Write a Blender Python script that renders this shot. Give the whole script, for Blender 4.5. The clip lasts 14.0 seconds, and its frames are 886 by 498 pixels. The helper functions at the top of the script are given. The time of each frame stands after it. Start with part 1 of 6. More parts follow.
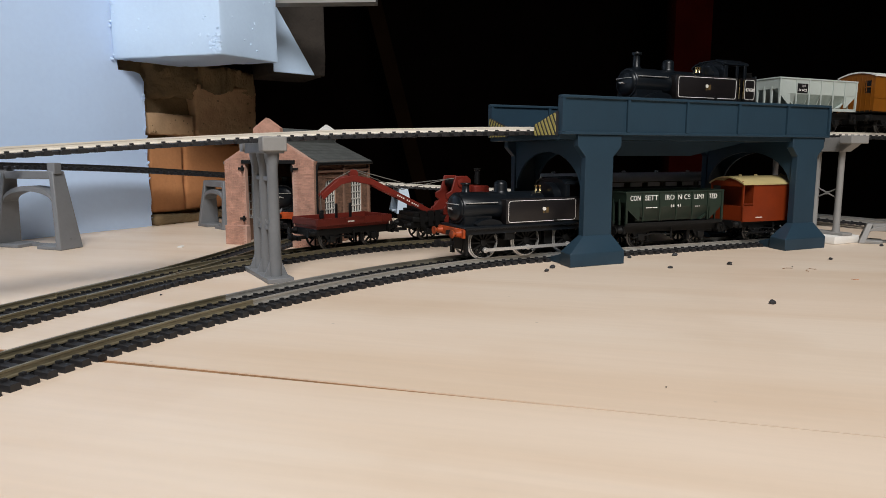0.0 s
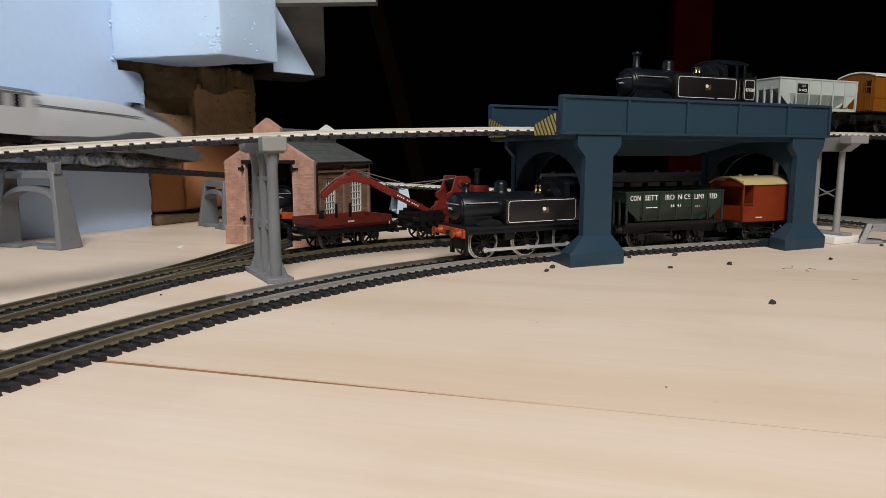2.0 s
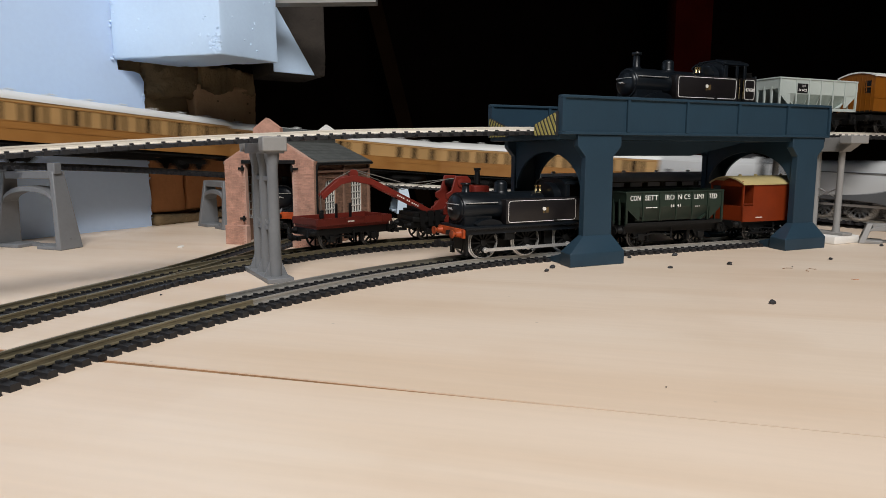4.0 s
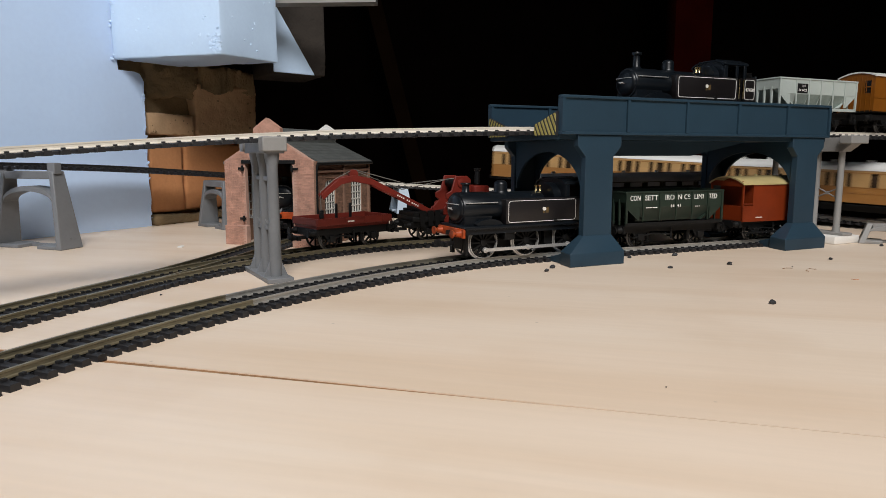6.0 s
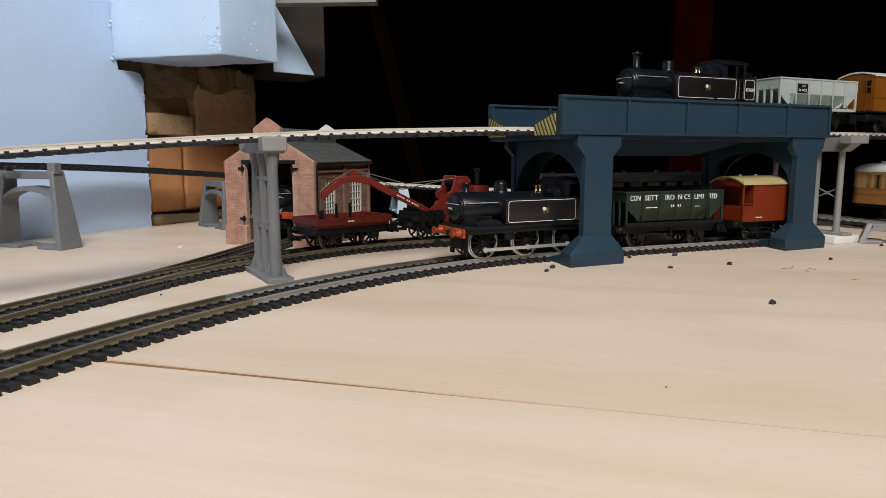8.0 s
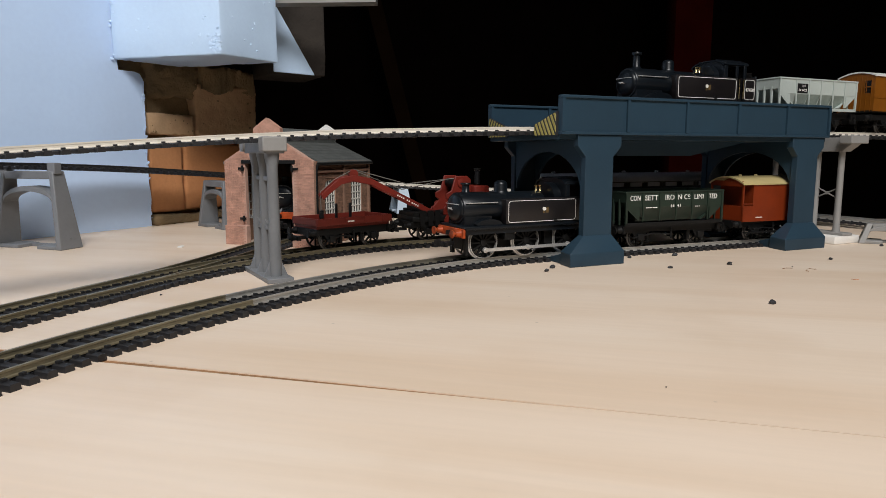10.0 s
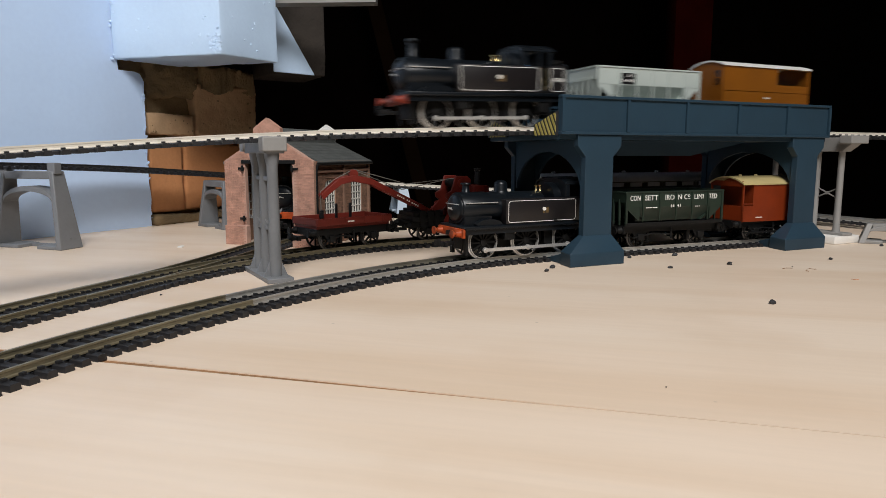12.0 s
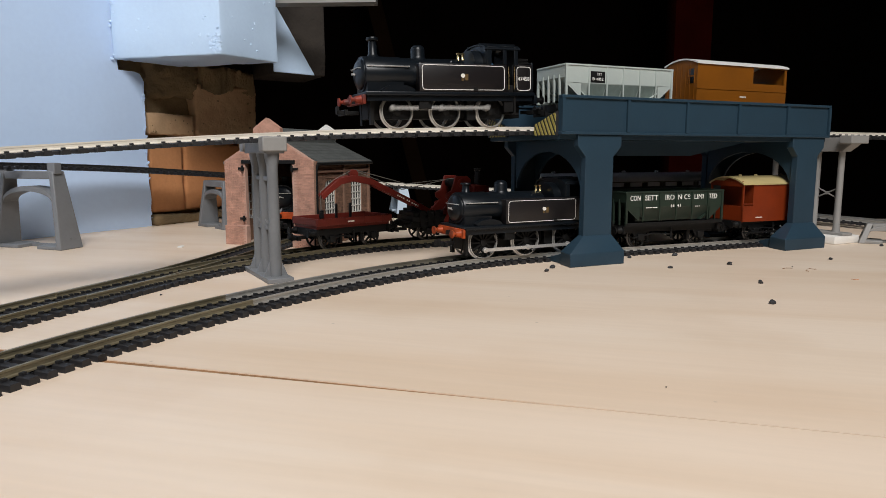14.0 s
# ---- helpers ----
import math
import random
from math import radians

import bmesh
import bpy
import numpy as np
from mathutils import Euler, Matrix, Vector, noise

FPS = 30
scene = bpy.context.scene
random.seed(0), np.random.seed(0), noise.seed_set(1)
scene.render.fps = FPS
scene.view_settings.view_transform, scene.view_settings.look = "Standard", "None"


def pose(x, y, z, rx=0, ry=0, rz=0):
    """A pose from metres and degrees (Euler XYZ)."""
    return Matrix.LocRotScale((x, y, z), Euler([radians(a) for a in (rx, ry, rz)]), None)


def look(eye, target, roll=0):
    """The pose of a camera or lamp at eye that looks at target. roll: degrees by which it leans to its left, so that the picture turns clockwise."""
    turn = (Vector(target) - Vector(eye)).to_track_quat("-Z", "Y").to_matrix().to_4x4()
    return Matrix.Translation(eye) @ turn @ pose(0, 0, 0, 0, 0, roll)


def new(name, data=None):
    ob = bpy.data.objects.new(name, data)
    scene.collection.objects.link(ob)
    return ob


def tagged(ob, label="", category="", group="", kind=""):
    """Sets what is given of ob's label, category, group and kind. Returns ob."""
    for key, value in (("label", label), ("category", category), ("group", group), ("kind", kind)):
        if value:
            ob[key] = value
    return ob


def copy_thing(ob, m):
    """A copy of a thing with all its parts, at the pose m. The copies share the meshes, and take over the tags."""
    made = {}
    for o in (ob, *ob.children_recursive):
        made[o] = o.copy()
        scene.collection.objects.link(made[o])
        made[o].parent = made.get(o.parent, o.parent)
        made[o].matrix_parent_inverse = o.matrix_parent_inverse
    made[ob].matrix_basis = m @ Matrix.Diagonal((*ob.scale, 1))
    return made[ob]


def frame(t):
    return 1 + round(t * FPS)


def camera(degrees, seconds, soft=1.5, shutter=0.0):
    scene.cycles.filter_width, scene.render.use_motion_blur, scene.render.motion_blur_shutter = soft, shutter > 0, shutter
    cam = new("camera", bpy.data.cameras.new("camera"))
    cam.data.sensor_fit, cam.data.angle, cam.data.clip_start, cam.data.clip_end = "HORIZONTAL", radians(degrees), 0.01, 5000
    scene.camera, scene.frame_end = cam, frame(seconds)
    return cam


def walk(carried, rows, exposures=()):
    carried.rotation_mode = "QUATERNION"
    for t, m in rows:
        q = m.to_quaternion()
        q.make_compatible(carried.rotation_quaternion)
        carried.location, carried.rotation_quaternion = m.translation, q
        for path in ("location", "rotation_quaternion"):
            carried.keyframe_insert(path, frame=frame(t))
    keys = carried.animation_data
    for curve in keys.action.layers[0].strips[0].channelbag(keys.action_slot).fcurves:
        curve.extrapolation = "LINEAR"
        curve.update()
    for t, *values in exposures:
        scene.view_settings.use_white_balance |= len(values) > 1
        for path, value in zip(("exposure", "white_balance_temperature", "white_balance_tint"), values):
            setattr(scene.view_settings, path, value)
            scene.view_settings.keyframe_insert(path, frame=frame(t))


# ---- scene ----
cam = camera(67.2, 14.0, soft=0.72, shutter=0.6)
EYE = pose(0, 0, 0.063, 81.85, 0, 0)
walk(cam, [(0.0, EYE), (14.0, EYE)], exposures=[(0.0, 0.0), (14.0, 0.0)])

# ---- world and light ----
world = bpy.data.worlds.new("dark_loft")
world.use_nodes = True
world.node_tree.nodes["Background"].inputs[0].default_value = (0.75, 0.85, 1.0, 1)
world.node_tree.nodes["Background"].inputs[1].default_value = 0.001
scene.world = world


def lamp(name, eye, target, size, watts, colour):
    d = bpy.data.lights.new(name, "AREA")
    d.shape, d.size, d.energy, d.color = "DISK", size, watts, colour
    d.spread = radians(140)
    ob = new(name, d)
    ob.matrix_world = look(eye, target)
    return ob


lamp("ceiling_lamp", (0.15, -0.78, 1.32), (0.02, 0.3, 0.0), 0.8, 21.0, (1.0, 0.98, 0.97))

# ---- mesh helpers: shapes in millimetres ----
MM = 0.001


class Shape:
    """Collects solids in millimetres into one mesh."""

    def __init__(self):
        self.v, self.f = [], []

    def add(self, verts, faces, m=None):
        n = len(self.v)
        if m is not None:
            verts = [m @ Vector(p) for p in verts]
        self.v += [tuple(p) for p in verts]
        self.f += [tuple(i + n for i in q) for q in faces]
        return self

    def box(self, x0, x1, y0, y1, z0, z1, m=None, c=0.0):
        if c <= 0:
            vs = [(x, y, z) for z in (z0, z1) for y in (y0, y1) for x in (x0, x1)]
            fs = [(0, 2, 3, 1), (4, 5, 7, 6), (0, 1, 5, 4), (2, 6, 7, 3), (0, 4, 6, 2), (1, 3, 7, 5)]
            return self.add(vs, fs, m)
        bm = bmesh.new()
        bmesh.ops.create_cube(bm, size=1.0)
        for v in bm.verts:
            v.co = Vector(((x0 + x1) / 2 + v.co.x * (x1 - x0), (y0 + y1) / 2 + v.co.y * (y1 - y0), (z0 + z1) / 2 + v.co.z * (z1 - z0)))
        bmesh.ops.bevel(bm, geom=list(bm.edges), offset=c, segments=2, affect="EDGES", profile=0.5)
        return self.bm(bm, m)

    def bm(self, bm, m=None):
        bm.verts.index_update()
        self.add([v.co.copy() for v in bm.verts], [tuple(v.index for v in f.verts) for f in bm.faces], m)
        bm.free()
        return self

    def prism(self, pts, a, b, axis="y", m=None):
        """A closed outline pushed along an axis. pts are (x, z) for y, (y, z) for x, (x, y) for z."""
        def put(p, q):
            return {"x": (q, p[0], p[1]), "y": (p[0], q, p[1]), "z": (p[0], p[1], q)}[axis]
        n = len(pts)
        vs = [put(p, a) for p in pts] + [put(p, b) for p in pts]
        fs = [tuple(range(n - 1, -1, -1)), tuple(range(n, 2 * n))]
        fs += [(i, (i + 1) % n, n + (i + 1) % n, n + i) for i in range(n)]
        return self.add(vs, fs, m)

    def lathe(self, prof, seg=24, m=None, axis="z"):
        """A turned body: prof is (radius, height) from bottom to top."""
        vs, fs = [], []
        for r, z in prof:
            for i in range(seg):
                a = 2 * math.pi * i / seg
                p = (r * math.cos(a), r * math.sin(a), z)
                if axis == "x":
                    p = (p[2], p[0], p[1])
                elif axis == "y":
                    p = (p[1], p[2], p[0])
                vs.append(p)
        for k in range(len(prof) - 1):
            for i in range(seg):
                j = (i + 1) % seg
                fs.append((k * seg + i, k * seg + j, (k + 1) * seg + j, (k + 1) * seg + i))
        fs.append(tuple(range(seg - 1, -1, -1)))
        fs.append(tuple((len(prof) - 1) * seg + i for i in range(seg)))
        return self.add(vs, fs, m)

    def rod(self, p, q, r, seg=10):
        p, q = Vector(p), Vector(q)
        d = q - p
        m = Matrix.Translation(p) @ d.to_track_quat("Z", "Y").to_matrix().to_4x4()
        return self.lathe([(r, 0), (r, d.length)], seg, m)

    def tube(self, pts, r, seg=8):
        for p, q in zip(pts[:-1], pts[1:]):
            self.rod(p, q, r, seg)
        return self

    def mesh(self, name, smooth=40):
        me = bpy.data.meshes.new(name)
        me.from_pydata([(x * MM, y * MM, z * MM) for x, y, z in self.v], [], self.f)
        bm = bmesh.new()
        bm.from_mesh(me)
        bmesh.ops.recalc_face_normals(bm, faces=bm.faces)
        if smooth:
            lim = radians(smooth)
            for f in bm.faces:
                f.smooth = True
            for e in bm.edges:
                if len(e.link_faces) == 2:
                    e.smooth = e.calc_face_angle(0.0) < lim
                else:
                    e.smooth = False
        bm.to_mesh(me)
        bm.free()
        return me


def thing(name, label, category, group="", kind="", m=None):
    ob = tagged(new(name), label, category, group, kind)
    ob.empty_display_size = 0.01
    if m is not None:
        ob.matrix_basis = m
    return ob


def part(name, shape, material, parent=None, label="", m=None, bevel=0.0, smooth=40):
    me = shape.mesh(name, smooth) if isinstance(shape, Shape) else shape
    if material is not None and not me.materials:
        me.materials.append(material)
    ob = new(name, me)
    if parent is not None:
        ob.parent = parent
    if m is not None:
        ob.matrix_basis = m
    if bevel:
        mod = ob.modifiers.new("edge", "BEVEL")
        mod.width, mod.segments, mod.limit_method, mod.angle_limit = bevel * MM, 2, "ANGLE", radians(35)
    return tagged(ob, label)


def mpose(x, y, z, rx=0, ry=0, rz=0):
    return pose(x * MM, y * MM, z * MM, rx, ry, rz)


def words(name, text, height, material, parent, m, depth=0.15, label="", width=None, align="CENTER"):
    """Flat raised lettering, its capitals about height mm tall; m places it, text along x, up along y."""
    cu = bpy.data.curves.new(name, "FONT")
    cu.body, cu.size, cu.align_x, cu.align_y, cu.extrude, cu.resolution_u = text, height * MM * 1.38, align, "CENTER", depth * MM, 3
    tmp = bpy.data.objects.new(name, cu)
    scene.collection.objects.link(tmp)
    bpy.context.view_layer.update()
    me = bpy.data.meshes.new_from_object(tmp.evaluated_get(bpy.context.evaluated_depsgraph_get()))
    bpy.data.objects.remove(tmp)
    if width:
        xs = [v.co.x for v in me.vertices]
        k = width * MM / max(1e-6, max(xs) - min(xs))
        for v in me.vertices:
            v.co.x *= k
    me.materials.clear()
    return part(name, me, material, parent, label, m)


# ---- materials ----
def mat(name, colour, rough=0.5, metal=0.0, vary=0.15, scale=80.0, fine=900.0, bump=0.1, colour2=None, spec=0.5, coat=0.0, dirt=0.0, dirt_colour=(0.08, 0.06, 0.04), relief=0.4):
    """Painted, moulded or natural surface with blotches at two scales and a fine relief."""
    ma = bpy.data.materials.new(name)
    ma.use_nodes = True
    nt = ma.node_tree
    N, L = nt.nodes, nt.links
    b = N["Principled BSDF"]
    tc = N.new("ShaderNodeTexCoord")
    oi = N.new("ShaderNodeObjectInfo")
    off = N.new("ShaderNodeVectorMath")
    off.operation = "MULTIPLY_ADD"
    L.new(oi.outputs["Random"], off.inputs[0])
    off.inputs[1].default_value = (3.1, 1.7, 2.3)
    L.new(tc.outputs["Object"], off.inputs[2])
    n1, n2 = N.new("ShaderNodeTexNoise"), N.new("ShaderNodeTexNoise")
    n1.inputs["Scale"].default_value, n1.inputs["Detail"].default_value = scale, 5
    n2.inputs["Scale"].default_value, n2.inputs["Detail"].default_value = fine, 3
    for n in (n1, n2):
        L.new(off.outputs[0], n.inputs["Vector"])
    add = N.new("ShaderNodeMath")
    add.operation = "MULTIPLY_ADD"
    L.new(n2.outputs[0], add.inputs[0])
    add.inputs[1].default_value = 0.35
    L.new(n1.outputs[0], add.inputs[2])
    rmp = N.new("ShaderNodeMapRange")
    rmp.inputs[1].default_value, rmp.inputs[2].default_value = 0.42, 0.95
    L.new(add.outputs[0], rmp.inputs[0])
    mx = N.new("ShaderNodeMix")
    mx.data_type = "RGBA"
    c2 = colour2 or tuple(min(1, c * (1 - vary)) for c in colour)
    c1 = colour if colour2 else tuple(min(1, c * (1 + vary)) for c in colour)
    mx.inputs[6].default_value, mx.inputs[7].default_value = (*c1, 1), (*c2, 1)
    L.new(rmp.outputs[0], mx.inputs[0])
    out = mx.outputs[2]
    if dirt > 0:
        n3 = N.new("ShaderNodeTexNoise")
        n3.inputs["Scale"].default_value, n3.inputs["Detail"].default_value = scale * 0.45, 8
        L.new(off.outputs[0], n3.inputs["Vector"])
        r3 = N.new("ShaderNodeMapRange")
        r3.inputs[1].default_value, r3.inputs[2].default_value, r3.inputs[4].default_value = 0.5, 0.72, dirt
        L.new(n3.outputs[0], r3.inputs[0])
        m3 = N.new("ShaderNodeMix")
        m3.data_type = "RGBA"
        L.new(r3.outputs[0], m3.inputs[0])
        L.new(out, m3.inputs[6])
        m3.inputs[7].default_value = (*dirt_colour, 1)
        out = m3.outputs[2]
    L.new(out, b.inputs["Base Color"])
    rr = N.new("ShaderNodeMapRange")
    rr.inputs[3].default_value, rr.inputs[4].default_value = max(0.03, rough - 0.08), min(1, rough + 0.1)
    L.new(n1.outputs[0], rr.inputs[0])
    L.new(rr.outputs[0], b.inputs["Roughness"])
    b.inputs["Metallic"].default_value = metal
    b.inputs["Specular IOR Level"].default_value = spec
    b.inputs["Coat Weight"].default_value = coat
    if bump:
        bp = N.new("ShaderNodeBump")
        bp.inputs["Strength"].default_value, bp.inputs["Distance"].default_value = bump, relief * 0.001
        L.new(add.outputs[0], bp.inputs["Height"])
        L.new(bp.outputs[0], b.inputs["Normal"])
    return ma


def ply_material():
    """Birch plywood: long pale grain along x with faint brown streaks and stains."""
    ma = mat("birch_plywood", (0.75, 0.62, 0.49), 0.42, scale=7, fine=300, vary=0.05, bump=0.03)
    nt = ma.node_tree
    N, L = nt.nodes, nt.links
    b = N["Principled BSDF"]
    tc = N.new("ShaderNodeTexCoord")
    mp = N.new("ShaderNodeMapping")
    mp.vector_type = "TEXTURE"
    mp.inputs["Scale"].default_value = (0.5, 0.045, 1)
    mp.inputs["Rotation"].default_value = (0, 0, radians(-14))
    L.new(tc.outputs["Object"], mp.inputs["Vector"])
    n = N.new("ShaderNodeTexNoise")
    n.inputs["Scale"].default_value, n.inputs["Detail"].default_value, n.inputs["Distortion"].default_value = 1.4, 6, 0.6
    L.new(mp.outputs[0], n.inputs["Vector"])
    cr = N.new("ShaderNodeValToRGB")
    e = cr.color_ramp.elements
    e[0].position, e[0].color = 0.30, (0.64, 0.48, 0.335, 1)
    e[1].position, e[1].color = 0.62, (0.77, 0.65, 0.53, 1)
    L.new(n.outputs[0], cr.inputs[0])
    old = b.inputs["Base Color"].links[0].from_socket
    mx = N.new("ShaderNodeMix")
    mx.data_type = "RGBA"
    mx.inputs[0].default_value = 0.4
    L.new(cr.outputs[0], mx.inputs[6])
    L.new(old, mx.inputs[7])
    n2 = N.new("ShaderNodeTexNoise")
    n2.inputs["Scale"].default_value, n2.inputs["Detail"].default_value = 14, 7
    L.new(tc.outputs["Object"], n2.inputs["Vector"])
    r2 = N.new("ShaderNodeMapRange")
    r2.inputs[1].default_value, r2.inputs[2].default_value, r2.inputs[4].default_value = 0.52, 0.76, 0.5
    L.new(n2.outputs[0], r2.inputs[0])
    m2 = N.new("ShaderNodeMix")
    m2.data_type = "RGBA"
    L.new(r2.outputs[0], m2.inputs[0])
    L.new(mx.outputs[2], m2.inputs[6])
    m2.inputs[7].default_value = (0.60, 0.445, 0.31, 1)
    # broad pinkish and yellowish drifts in the veneer
    n5 = N.new("ShaderNodeTexNoise")
    n5.inputs["Scale"].default_value, n5.inputs["Detail"].default_value = 5.5, 3
    mp5 = N.new("ShaderNodeMapping")
    mp5.vector_type = "TEXTURE"
    mp5.inputs["Scale"].default_value = (1.5, 0.6, 1)
    mp5.inputs["Rotation"].default_value = (0, 0, radians(-15))
    L.new(tc.outputs["Object"], mp5.inputs["Vector"])
    L.new(mp5.outputs[0], n5.inputs["Vector"])
    r5 = N.new("ShaderNodeMapRange")
    r5.inputs[1].default_value, r5.inputs[2].default_value, r5.inputs[4].default_value = 0.38, 0.68, 0.4
    L.new(n5.outputs[0], r5.inputs[0])
    m5 = N.new("ShaderNodeMix")
    m5.data_type = "RGBA"
    L.new(r5.outputs[0], m5.inputs[0])
    L.new(m2.outputs[2], m5.inputs[6])
    m5.inputs[7].default_value = (0.745, 0.58, 0.445, 1)
    # fine short fibres along the grain
    mp3 = N.new("ShaderNodeMapping")
    mp3.vector_type = "TEXTURE"
    mp3.inputs["Scale"].default_value = (0.08, 0.005, 1)
    mp3.inputs["Rotation"].default_value = (0, 0, radians(-15))
    L.new(tc.outputs["Object"], mp3.inputs["Vector"])
    n3 = N.new("ShaderNodeTexNoise")
    n3.inputs["Scale"].default_value, n3.inputs["Detail"].default_value = 2.0, 4
    L.new(mp3.outputs[0], n3.inputs["Vector"])
    r3 = N.new("ShaderNodeMapRange")
    r3.inputs[1].default_value, r3.inputs[2].default_value, r3.inputs[3].default_value, r3.inputs[4].default_value = 0.3, 0.75, 1.01, 0.965
    L.new(n3.outputs[0], r3.inputs[0])
    # sparse dark specks and handling marks
    vo = N.new("ShaderNodeTexVoronoi")
    vo.inputs["Scale"].default_value = 38
    L.new(tc.outputs["Object"], vo.inputs["Vector"])
    r4 = N.new("ShaderNodeMapRange")
    r4.inputs[1].default_value, r4.inputs[2].default_value, r4.inputs[3].default_value = 0.012, 0.03, 0.72
    r4.inputs[4].default_value = 1.0
    L.new(vo.outputs["Distance"], r4.inputs[0])
    mu = N.new("ShaderNodeMath")
    mu.operation = "MULTIPLY"
    L.new(r3.outputs[0], mu.inputs[0])
    L.new(r4.outputs[0], mu.inputs[1])
    hs = N.new("ShaderNodeHueSaturation")
    L.new(mu.outputs[0], hs.inputs["Value"])
    L.new(m5.outputs[2], hs.inputs["Color"])
    L.new(hs.outputs[0], b.inputs["Base Color"])
    return ma


PLY = ply_material()
WALL_PAINT = mat("pale_blue_wall_paint", (0.55, 0.71, 0.97), 0.35, scale=9, fine=260, vary=0.06, bump=0.35, dirt=0.12, dirt_colour=(0.42, 0.48, 0.58))
BLOCK_PAINT = mat("pale_blue_gloss_paint", (0.58, 0.75, 0.98), 0.3, scale=14, fine=330, vary=0.06, bump=0.6)
BARE_BRICK = mat("weathered_orange_brick", (0.56, 0.25, 0.10), 0.9, scale=26, fine=420, bump=0.6, colour2=(0.42, 0.18, 0.07), dirt=0.3, dirt_colour=(0.20, 0.11, 0.05), relief=1.2)
BUFF_BRICK = mat("crumbling_buff_brick", (0.62, 0.42, 0.24), 0.95, scale=34, fine=420, bump=0.8, colour2=(0.48, 0.29, 0.16), dirt=0.4, dirt_colour=(0.14, 0.09, 0.05), relief=1.8)
MORTAR = mat("old_sandy_mortar", (0.24, 0.165, 0.085), 0.95, scale=40, fine=500, bump=1.0, dirt=0.6, dirt_colour=(0.07, 0.06, 0.035), relief=3.0)
# near-black base colour stands in for the unlit depth of the loft
GLOOM_WOOD = mat("gloom_black_timber", (0.004, 0.0022, 0.0015), 0.95, scale=8, fine=120, vary=0.3, spec=0.05)
# brace and post colours are darkened to carry the gloom around them
BRACE_WOOD = mat("gloom_brown_timber", (0.013, 0.006, 0.0025), 0.9, scale=8, fine=120, vary=0.3, spec=0.05)
RED_PAINT_WOOD = mat("gloom_red_painted_timber", (0.030, 0.0016, 0.0006), 0.9, scale=8, fine=120, vary=0.3, spec=0.05)
SLEEPER_BLACK = mat("black_moulded_plastic", (0.014, 0.014, 0.016), 0.5, scale=300, vary=0.3, bump=0.15)
RAIL_DULL = mat("tarnished_nickel_rail", (0.46, 0.45, 0.42), 0.34, 0.55, scale=20, vary=0.25, bump=0.1, dirt=0.85, dirt_colour=(0.15, 0.125, 0.065))
RAIL_BRIGHT = mat("pale_nickel_rail", (0.76, 0.71, 0.62), 0.42, 0.15, scale=60, vary=0.1, bump=0.05)
BRIDGE_BLUE = mat("blue_grey_moulded_plastic", (0.019, 0.042, 0.064), 0.42, scale=35, fine=700, vary=0.12, bump=0.1, spec=0.3)
GREY_PLASTIC = mat("mid_grey_moulded_plastic", (0.165, 0.172, 0.18), 0.45, scale=45, fine=600, vary=0.12, bump=0.1)
LIGHT_GREY = mat("light_grey_moulded_plastic", (0.25, 0.245, 0.235), 0.5, scale=45, vary=0.1, bump=0.1)
LOCO_BLACK = mat("satin_black_engine_paint", (0.0045, 0.0065, 0.009), 0.32, scale=120, vary=0.3, bump=0.12, spec=0.32)
CHASSIS_BLACK = mat("dull_black_chassis", (0.006, 0.006, 0.006), 0.55, scale=140, vary=0.4, bump=0.2, spec=0.25)
TANK_BLACK = mat("lined_tank_black", (0.009, 0.0075, 0.008), 0.36, scale=120, vary=0.15, bump=0.04)
WHITE_LINE = mat("white_lining_paint", (0.82, 0.80, 0.76), 0.5, vary=0.05, bump=0)
BUFFER_RED = mat("worn_red_buffer_paint", (0.22, 0.030, 0.014), 0.5, scale=260, vary=0.35, bump=0.2, dirt=0.9, dirt_colour=(0.03, 0.02, 0.02), spec=0.3)
STEEL = mat("bright_wheel_steel", (0.56, 0.55, 0.53), 0.3, 0.55, scale=150, vary=0.15, bump=0.03)
BRASS = mat("polished_brass", (0.80, 0.62, 0.30), 0.25, 1.0, vary=0.1, bump=0)
CRANE_RED = mat("oxide_red_plastic", (0.15, 0.017, 0.010), 0.45, scale=110, vary=0.2, bump=0.1, spec=0.3)
WAGON_RED = mat("red_oxide_wagon_paint", (0.13, 0.018, 0.011), 0.5, scale=110, vary=0.2, bump=0.1, spec=0.3)
HOPPER_GREEN = mat("dark_green_hopper_paint", (0.012, 0.024, 0.016), 0.45, scale=90, vary=0.2, bump=0.1)
HOPPER_DARK = mat("darker_grey_green_plastic", (0.22, 0.27, 0.245), 0.55, scale=200, vary=0.2, bump=0.1)
HOPPER_GREY = mat("pale_grey_green_plastic", (0.42, 0.47, 0.44), 0.5, scale=60, vary=0.06, bump=0.06)
VAN_ORANGE = mat("bauxite_orange_plastic", (0.175, 0.025, 0.0055), 0.4, scale=70, vary=0.15, bump=0.06, spec=0.25)
VAN_OCHRE = mat("ochre_brown_plastic", (0.19, 0.064, 0.006), 0.4, scale=70, vary=0.12, bump=0.06, spec=0.3)
ROOF_CREAM = mat("yellowed_cream_roof", (0.46, 0.37, 0.17), 0.45, scale=60, vary=0.12, bump=0.06)
ROOF_WHITE = mat("white_roof_paint", (0.66, 0.66, 0.64), 0.45, scale=60, vary=0.06, bump=0.06)
TEAK = mat("varnished_teak_panelling", (0.36, 0.175, 0.050), 0.38, scale=60, fine=500, colour2=(0.26, 0.11, 0.025), bump=0.08)
CREAM_TEAK = mat("pale_teak_upper_panelling", (0.43, 0.26, 0.105), 0.4, scale=60, fine=500, vary=0.12, bump=0.08)
